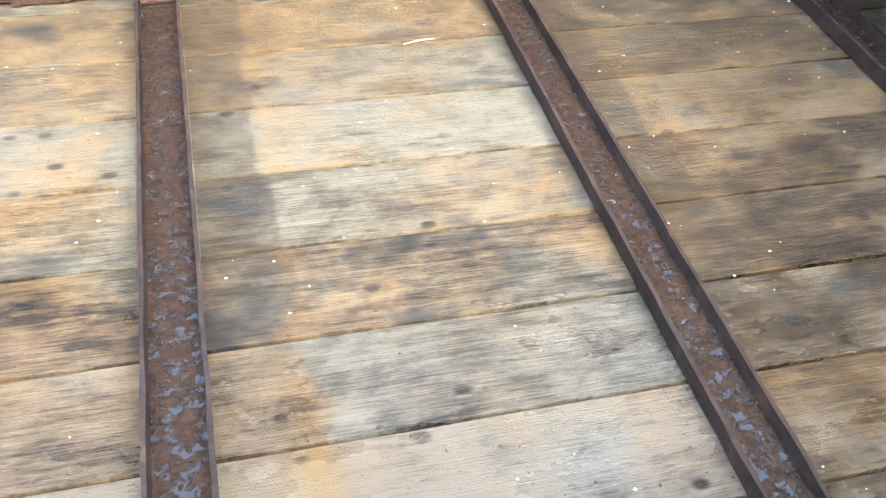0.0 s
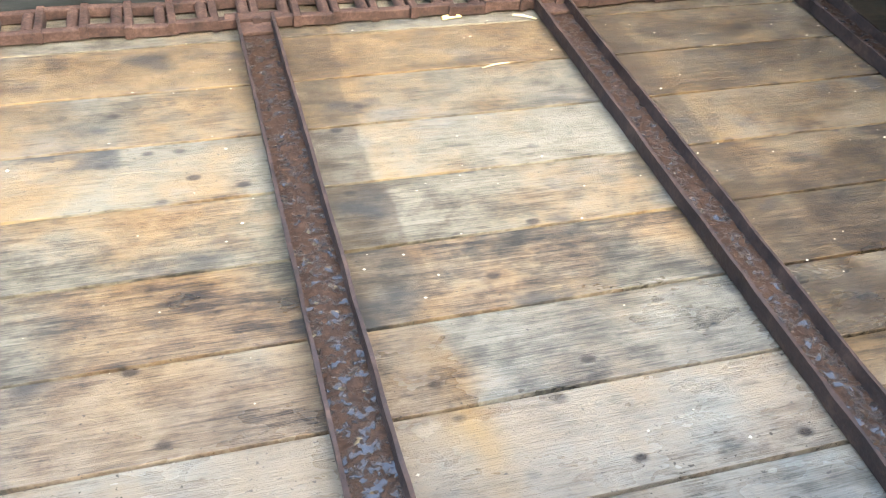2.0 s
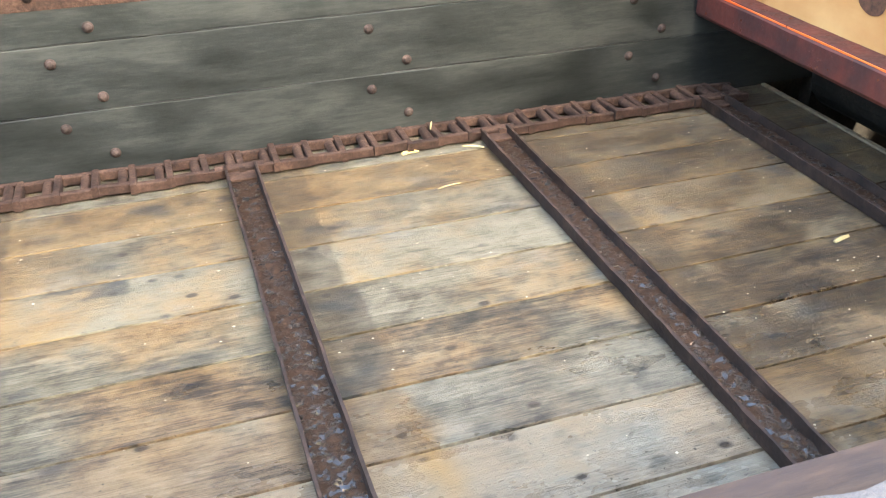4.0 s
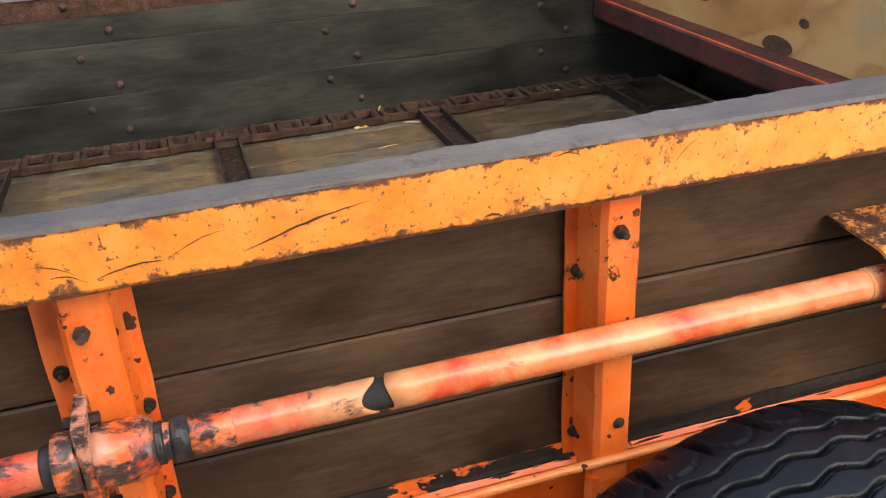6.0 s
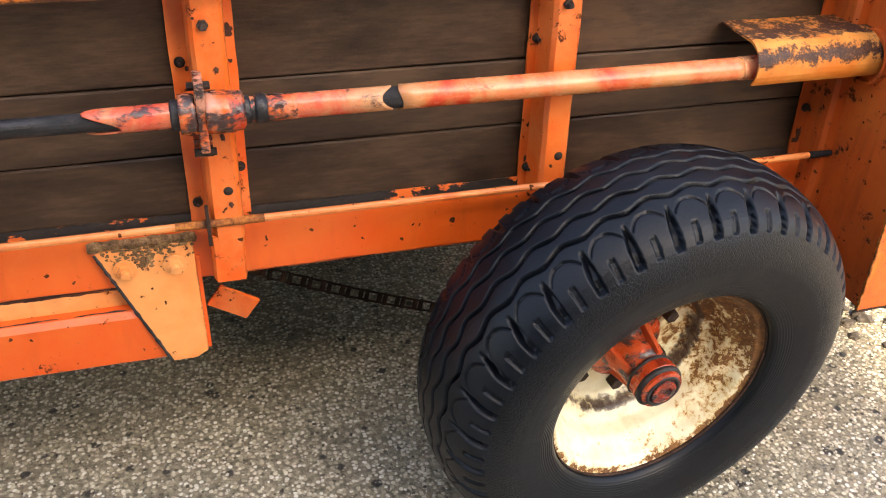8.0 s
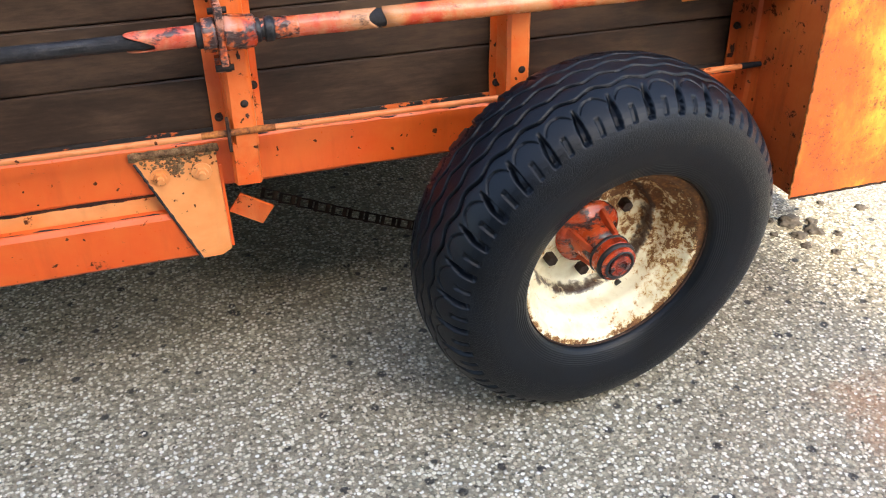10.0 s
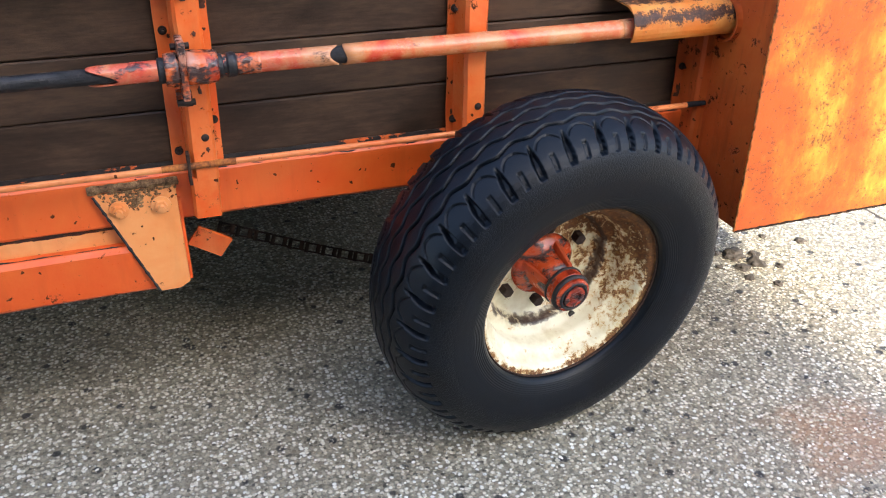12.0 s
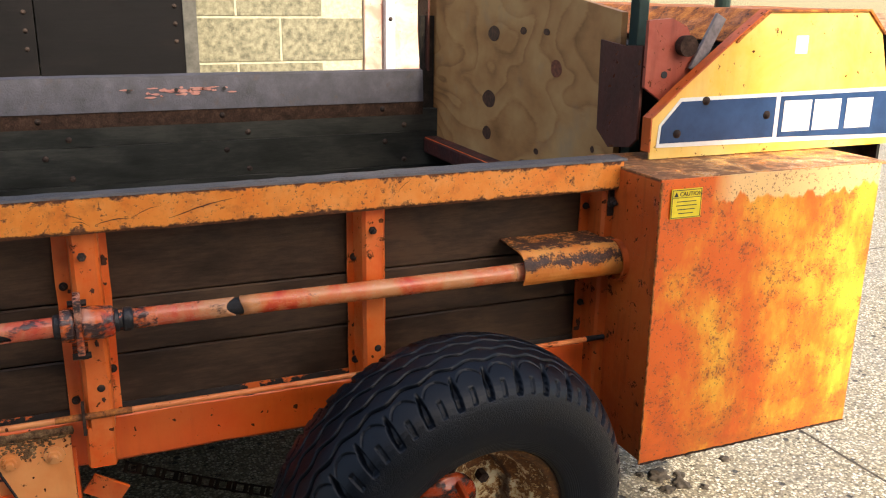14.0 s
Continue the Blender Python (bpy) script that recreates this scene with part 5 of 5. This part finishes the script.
# extra plate, added to keep the chamber black at its far side
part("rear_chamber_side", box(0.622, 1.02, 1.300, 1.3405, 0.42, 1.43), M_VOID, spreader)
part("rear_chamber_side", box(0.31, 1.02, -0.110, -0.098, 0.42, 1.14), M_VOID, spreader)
# unseen sheet, added to stop sun falling into the chamber
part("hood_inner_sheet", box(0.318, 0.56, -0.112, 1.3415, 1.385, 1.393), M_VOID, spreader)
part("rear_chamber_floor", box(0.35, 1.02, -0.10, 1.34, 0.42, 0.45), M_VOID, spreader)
drum = part("rear_beater", tube("y", (0.72, 0.72), 0.11, 0.11, -0.09, 1.30, 24), M_VOID, spreader, "beater drum coloured near black for the unlit chamber")
part("floor_end_lip", box(0.457, 0.469, -0.09, 1.295, 0.675, 0.710, 0.002), M_WORN_EDGE, spreader, "pale worn edge of the floor end")

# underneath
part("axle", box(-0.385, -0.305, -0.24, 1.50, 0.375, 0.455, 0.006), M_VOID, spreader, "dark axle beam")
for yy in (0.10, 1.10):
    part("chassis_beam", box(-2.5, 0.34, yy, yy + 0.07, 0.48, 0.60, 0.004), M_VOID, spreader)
# unseen beam, added to block light from the far side
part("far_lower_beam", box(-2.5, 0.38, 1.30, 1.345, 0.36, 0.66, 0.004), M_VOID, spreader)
under = part("return_chain", box(-2.4, 0.4, 0.303, 0.307, 0.405, 0.410), M_VOID, spreader, "slack return run of the chain")
for i in range(36):
    lx = -2.2 + 0.07 * i
    piece("link", link_me, under, pose(lx, 0.305, 0.408 - 0.03 * math.sin(math.pi * i / 35), 0, 0, 0))
hang_a, hang_b = Vector((-0.985, 0.15, 0.367)), Vector((-0.42, 0.15, 0.145))
hanging = part("hanging_chain", tube("x", (0.15, 0.367), 0.004, 0.004, -0.990, -0.975, 8), M_RUST, spreader, "slack rusty chain below the floor")
for i in range(14):
    c = hang_a.lerp(hang_b, i / 13) + Vector((0, 0, -0.012 * math.sin(math.pi * i / 13)))
    piece("link", link_me, hanging, pose(c.x, c.y, c.z, 70, 21, 0) @ Matrix.Diagonal((0.62, 0.30, 0.4, 1)))
for k in range(5):
    part("return_slat", box(-2.0 + 0.56 * k, -1.935 + 0.56 * k, 0.30, 1.25, 0.39, 0.42, 0.002), M_VOID, spreader)

# far tyre, out of sight, added to keep the underside dark
far_tyre = part("far_tyre", lathe_y([(0.2, 0.0), (0.30, -0.04), (0.38, -0.03), (0.412, 0.03), (0.416, 0.10), (0.412, 0.17), (0.38, 0.23), (0.30, 0.24), (0.2, 0.20)], 48, True), M_RUBBER, spreader, "unseen black rubber tyre on the far side, added to block light", smooth=True)
far_tyre.matrix_basis = Matrix.Translation((-0.3535, 1.42, 0.4165))
# unseen sheet, added to keep light from under the trailer
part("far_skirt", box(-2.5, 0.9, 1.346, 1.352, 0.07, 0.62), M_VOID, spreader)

# ---- wheel ----
C = Vector((-0.3294, -0.4648, 0.3924))
WHEEL = Matrix.Translation(C) @ pose(0, 0, 0, 7.38, 0, 6.71)


def tread_wave(a):
    return 0.75 * math.sin(2 * math.pi * a) + 0.25 * (1 - 4 * abs((a + 0.25) % 1.0 - 0.5))


def step(e0, e1, v):
    v = max(0.0, min(1.0, (v - e0) / (e1 - e0)))
    return v * v * (3 - 2 * v)


R_T, LUGS, PER = 0.417, 34, 46
mid_y = 0.100
side_line = [(0.2235, 0.006), (0.2250, -0.010), (0.232, -0.020), (0.244, -0.025), (0.264, -0.032), (0.285, -0.037), (0.305, -0.0405), (0.325, -0.041), (0.342, -0.0385), (0.357, -0.034), (0.369, -0.028), (0.379, -0.0205), (0.3865, -0.012)]
tread_line = [(R_T - 0.0265 * abs(k / 20 - 1) ** 2.3, mid_y + 0.106 * (k / 20 - 1)) for k in range(41)]
line = side_line + tread_line + [(r, 2 * mid_y - y) for r, y in side_line[::-1]]
prof = []
for (r0, y0), (r1, y1) in zip(line, line[1:]):
    fine_side = y0 < mid_y + 0.06 and r0 > 0.345
    n = max(1, int(math.hypot(r1 - r0, y1 - y0) / (0.0016 if fine_side else 0.006)))
    prof += [(r0 + (r1 - r0) * i / n, y0 + (y1 - y0) * i / n) for i in range(n)]
prof.append(line[-1])


def tread_depth(r, y, ph):
    """How deep the tread is cut: wavy ribs, arched shoulder blocks, swept notches between them and a small notch in each."""
    out = abs(y - mid_y)
    d = 0.0
    if out < 0.062:
        for g, off in ((-0.047, 0.0), (-0.016, 0.5), (0.016, 0.0), (0.047, 0.5)):
            e = abs(y - mid_y - g - 0.0046 * tread_wave(ph + off))
            d = max(d, 0.0110 * (1 - step(0.0012, 0.0046, e)))
        return d
    if r < 0.345:
        return 0.0
    down = 0.106 + max(0.0, 0.390 - r) if out > 0.104 else out
    c = (ph % 1.0) - 0.5
    arch = 0.0635 + 0.034 * (2 * abs(c)) ** 2.2
    if abs(c) < 0.40:
        d = max(d, 0.0050 * (1 - step(0.0010, 0.0028, abs(out - arch))))
    turn = ph - (down - 0.085) * 2.2
    sd = ((turn + 0.5) % 1.0) - 0.5
    w = 0.045 + 0.055 * step(0.068, 0.108, down)
    cutd = 1 - step(0.5 * w, 1.7 * w, sd) if sd > 0 else 1 - step(0.7 * w, w, -sd)
    d = max(d, 0.0170 * cutd * step(0.064, 0.084, down) * step(0.364, 0.375, r))
    c2 = (turn % 1.0) - 0.54
    d = max(d, 0.0065 * (1 - step(0.060, 0.085, abs(c2))) * step(0.099, 0.106, down) * step(0.366, 0.372, r))
    return d


NS = LUGS * PER
verts, faces = [], []
INV = WHEEL.inverted()
for r, y in prof:
    cuts = [tread_depth(r, y, k / PER - 0.60) for k in range(PER)]
    for k in range(NS):
        d = cuts[k % PER]
        a = 2 * math.pi * k / NS
        lean = step(0.0, 0.03, abs(y - mid_y) - 0.090)
        rr, yy = r - d * (1 - 0.45 * lean), y + 0.6 * d * lean * (1 if y < mid_y else -1)
        v = Vector((rr * math.cos(a), yy, rr * math.sin(a)))
        w = WHEEL @ v
        if w.z < 0.03:
            # the tyre sits flat on the yard
            w.z = max(w.z, 0.0015)
            v = INV @ w
        verts.append(v[:])
for i in range(len(prof) - 1):
    for k in range(NS):
        k2 = (k + 1) % NS
        faces.append((i * NS + k, i * NS + k2, (i + 1) * NS + k2, (i + 1) * NS + k))
tyre_me = bpy.data.meshes.new("tyre")
tyre_me.from_pydata(verts, [], faces)
tyre_me.materials.append(M_RUBBER)
tyre_me.polygons.foreach_set("use_smooth", [True] * len(faces))
tyre = piece("tyre", tyre_me, spreader, None, "black rubber tyre with wavy ribs and shoulder lugs")
tyre.matrix_basis = WHEEL
BASE[tyre.name] = WHEEL


def on_wheel(name, bm, mat, label="", parent=None, smooth=True):
    ob = part(name, bm, mat, None, label, smooth)
    ob.parent = tyre
    return ob


rim_profile = [(0.2155, -0.004), (0.2175, 0.000), (0.2135, 0.004), (0.206, 0.0055), (0.201, 0.012), (0.1985, 0.022), (0.194, 0.036), (0.186, 0.044), (0.178, 0.050), (0.174, 0.062), (0.173, 0.082), (0.168, 0.092),
               (0.152, 0.098), (0.147, 0.104), (0.143, 0.120), (0.139, 0.130), (0.130, 0.134), (0.100, 0.133), (0.070, 0.131), (0.0, 0.131)]
back = [(0.0, 0.137), (0.14, 0.140), (0.150, 0.125), (0.18, 0.10), (0.182, 0.055), (0.205, 0.03), (0.212, 0.010)]
rim = on_wheel("rim", lathe_y([(r * 1.029, y) for r, y in rim_profile + back], 120), M_RIM, "cream steel rim with rust stains")
rim_lip = on_wheel("rim_lip", lathe_y([(0.2225, -0.007), (0.2248, -0.004), (0.2228, 0.001), (0.2205, -0.002)], 120, True), M_RUST, "rust-brown rim edge", rim)
nut_me = mesh_of("wheel_nut", tube("y", (0, 0), 0.0145, 0.0135, 0.133, 0.112, hexa=True), M_BOLT)
for k in range(6):
    a = radians(30 + 60 * k)
    nut = piece("wheel_nut", nut_me, None, Matrix.Translation((0.1025 * math.cos(a), 0, 0.1025 * math.sin(a))))
    nut.parent = tyre
for a in (radians(-60),):
    bm = tube("y", (0.172 * math.cos(a), 0.172 * math.sin(a)), 0.008, 0.008, 0.088, 0.098, 16)
    on_wheel("valve_hole", bm, M_BLACK, "", rim, False)
hub = on_wheel("hub", lathe_y([(0.078, 0.131), (0.078, 0.122), (0.070, 0.116), (0.052, 0.110), (0.046, 0.085), (0.043, 0.040), (0.0, 0.038)], 40), M_HUBGREASE, "greasy red hub")
for k in range(4):
    a = radians(20 + 90 * k)
    bm = box(-0.006, 0.006, 0.045, 0.118, 0.030, 0.066, 0.002)
    for v in bm.verts:
        if v.co.y < 0.09 and v.co.z > 0.05:
            v.co.z -= 0.016
    bmesh.ops.rotate(bm, verts=bm.verts[:], cent=(0, 0, 0), matrix=Matrix.Rotation(a, 3, "Y"))
    on_wheel("hub_rib", bm, M_HUB, "", hub, False)
cap = on_wheel("hub_cap", lathe_y([(r * 0.9, y) for r, y in [(0.046, 0.046), (0.051, 0.040), (0.052, 0.014), (0.047, 0.008), (0.0455, -0.003), (0.039, -0.006), (0.0375, -0.001), (0.030, -0.001), (0.028, -0.010), (0.016, -0.012), (0.014, -0.007), (0.0, -0.007)]], 44), M_HUBGREASE, "ridged red hub cap smeared with grease", None, False)
for r0, y0, w in ((0.0468, 0.036, 0.0030), (0.0437, 0.008, 0.0055), (0.0342, -0.003, 0.0045), (0.0256, -0.006, 0.0022)):
    bm = lathe_y([(r0 - w, y0 + w), (r0 + w * 0.6, y0 + w), (r0 + w * 0.8, y0), (r0 + w * 0.2, y0 - w), (r0 - w, y0 - w)], 44, True)
    for v in bm.verts:
        k = noise.noise(v.co * 55 + Vector((0, r0 * 300, 0)))
        v.co += v.co.normalized() * (0.0016 * k - 0.0006)
    on_wheel("grease_ring", bm, M_BLACK, "black grease", cap)

# ---- loose things ----
def straw(a, b, w, mat, name, label):
    bm = bmesh.new()
    a, b = Vector(a), Vector(b)
    d = (b - a)
    side = d.cross(Vector((0, 0, 1))).normalized() * w
    n, rows = 6, []
    for i in range(n + 1):
        c = a + d * (i / n) + Vector((0, 0, 0.002 * math.sin(math.pi * i / n)))
        ww = side * (0.5 + 0.5 * math.sin(math.pi * (0.15 + 0.7 * i / n)))
        rows.append([bm.verts.new(c - ww), bm.verts.new(c + Vector((0, 0, w * 0.7))), bm.verts.new(c + ww), bm.verts.new(c - Vector((0, 0, 0.0008)))])
    for r0, r1 in zip(rows, rows[1:]):
        for k in range(4):
            bm.faces.new((r0[k], r0[(k + 1) % 4], r1[(k + 1) % 4], r1[k]))
    bm.faces.new(rows[0])
    bm.faces.new(rows[-1][::-1])
    return tagged(part(name, bm, mat), label, name.replace("_", " "), group="litter on the trailer floor")


FZ = 0.7075
straw((-0.497, 1.208, FZ), (-0.460, 1.213, FZ), 0.007, M_LEAF, "leaf", "small yellow leaf on the floor boards by the chain")
straw((-0.362, 1.204, FZ), (-0.322, 1.182, FZ), 0.003, M_STRAW, "straw", "short straw stalk on the floor boards")
straw((-0.475, 1.032, FZ), (-0.425, 1.042, FZ), 0.0018, M_STRAW, "straw", "short straw stalk lying along a board joint")
straw((0.113, 0.607, FZ), (0.150, 0.617, FZ), 0.005, M_STRAW, "straw", "pale wood splinter on the floor boards")
straw((-0.418, 1.255, 0.733), (-0.404, 1.290, 0.735), 0.002, M_STRAW, "straw", "short straw stalk caught on the chain")
random.seed(4)
bm = bmesh.new()
for i in range(300):
    x, y = random.uniform(-1.6, 0.38), random.uniform(0.20, 1.20)
    if x < -0.3 and random.random() < 0.5:
        continue
    rr = random.uniform(0.0008, 0.0024)
    c = Vector((x, y, 0.7065 + rr * 0.5))
    vs = [bm.verts.new(c + Vector((rr * random.uniform(0.7, 1.6) * sx, rr * sy, rr * 0.7 * sz))) for sx, sy, sz in ((1, 0, 0), (-1, 0, 0), (0, 1, 0), (0, -1, 0), (0, 0, 1), (0, 0, -1))]
    for q in ((0, 2, 4), (2, 1, 4), (1, 3, 4), (3, 0, 4), (2, 0, 5), (1, 2, 5), (3, 1, 5), (0, 3, 5)):
        bm.faces.new([vs[i2] for i2 in q])
tagged(part("crumbs", bm, M_CRUMB), "pale crumbs scattered over the floor boards", "crumbs", kind="stuff")

# dung lumps on the yard
def lump(x, y, r, name="dung_lump"):
    bm = bmesh.new()
    bmesh.ops.create_icosphere(bm, subdivisions=3, radius=r)
    for v in bm.verts:
        k = 1 + 0.55 * noise.noise(v.co * (1.6 / r) + Vector((x * 31, y * 17, 0)))
        v.co = Vector((v.co.x * k, v.co.y * k, max(-0.1 * r, v.co.z * 0.55 * k)))
        v.co += Vector((x, y, 0.05 * r))
    return tagged(part(name, bm, M_DUNG), "dark dried lump of dung on the concrete", "dung", group="dung lumps on the yard")


for x, y, r in ((0.62, 0.14, 0.034), (0.66, 0.07, 0.028), (0.60, 0.06, 0.022), (0.69, 0.12, 0.018), (0.58, 0.0, 0.016), (0.72, 0.03, 0.014), (0.90, 0.15, 0.018), (0.64, -0.06, 0.014), (0.53, 0.09, 0.013), (0.80, 0.22, 0.012), (0.57, 0.17, 0.014)):
    lump(x, y, r)

# joints in the slab
tagged(part("slab_joint", box(1.296, 1.306, -8, 2.5, -0.004, 0.0012), M_DUNG), "dark dirt-filled joint between concrete slabs", "joint", kind="structure")
tagged(part("slab_joint", box(-8, 8, 1.92, 1.93, -0.004, 0.0012), M_DUNG), "dark dirt-filled joint between concrete slabs", "joint", kind="structure")

# pebbles standing proud of the worn slab
random.seed(9)
verts, faces = [], []
for i in range(44000):
    x, y = random.uniform(-2.0, 1.6), random.uniform(-1.15, 0.75)
    r = 0.0019 + 0.0052 * random.random() ** 1.7
    a = random.random() * 6.28
    ca, sa = math.cos(a), math.sin(a)
    lx, ly = r * random.uniform(0.95, 1.3), r * random.uniform(0.75, 1.05)
    b0 = len(verts)
    for k in range(6):
        t = k * math.pi / 3
        u, v = lx * math.cos(t) * random.uniform(0.75, 1.2), ly * math.sin(t) * random.uniform(0.75, 1.2)
        verts.append((x + u * ca - v * sa, y + u * sa + v * ca, -0.0005))
    verts.append((x, y, r * random.uniform(0.15, 0.32)))
    for k in range(6):
        faces.append((b0 + k, b0 + (k + 1) % 6, b0 + 6))
peb = bpy.data.meshes.new("pebbles")
peb.from_pydata(verts, [], faces)
peb.materials.append(M_PEBBLE)
tagged(new("pebbles", peb), "pale and dark pebbles exposed in the concrete", "pebbles", kind="stuff")
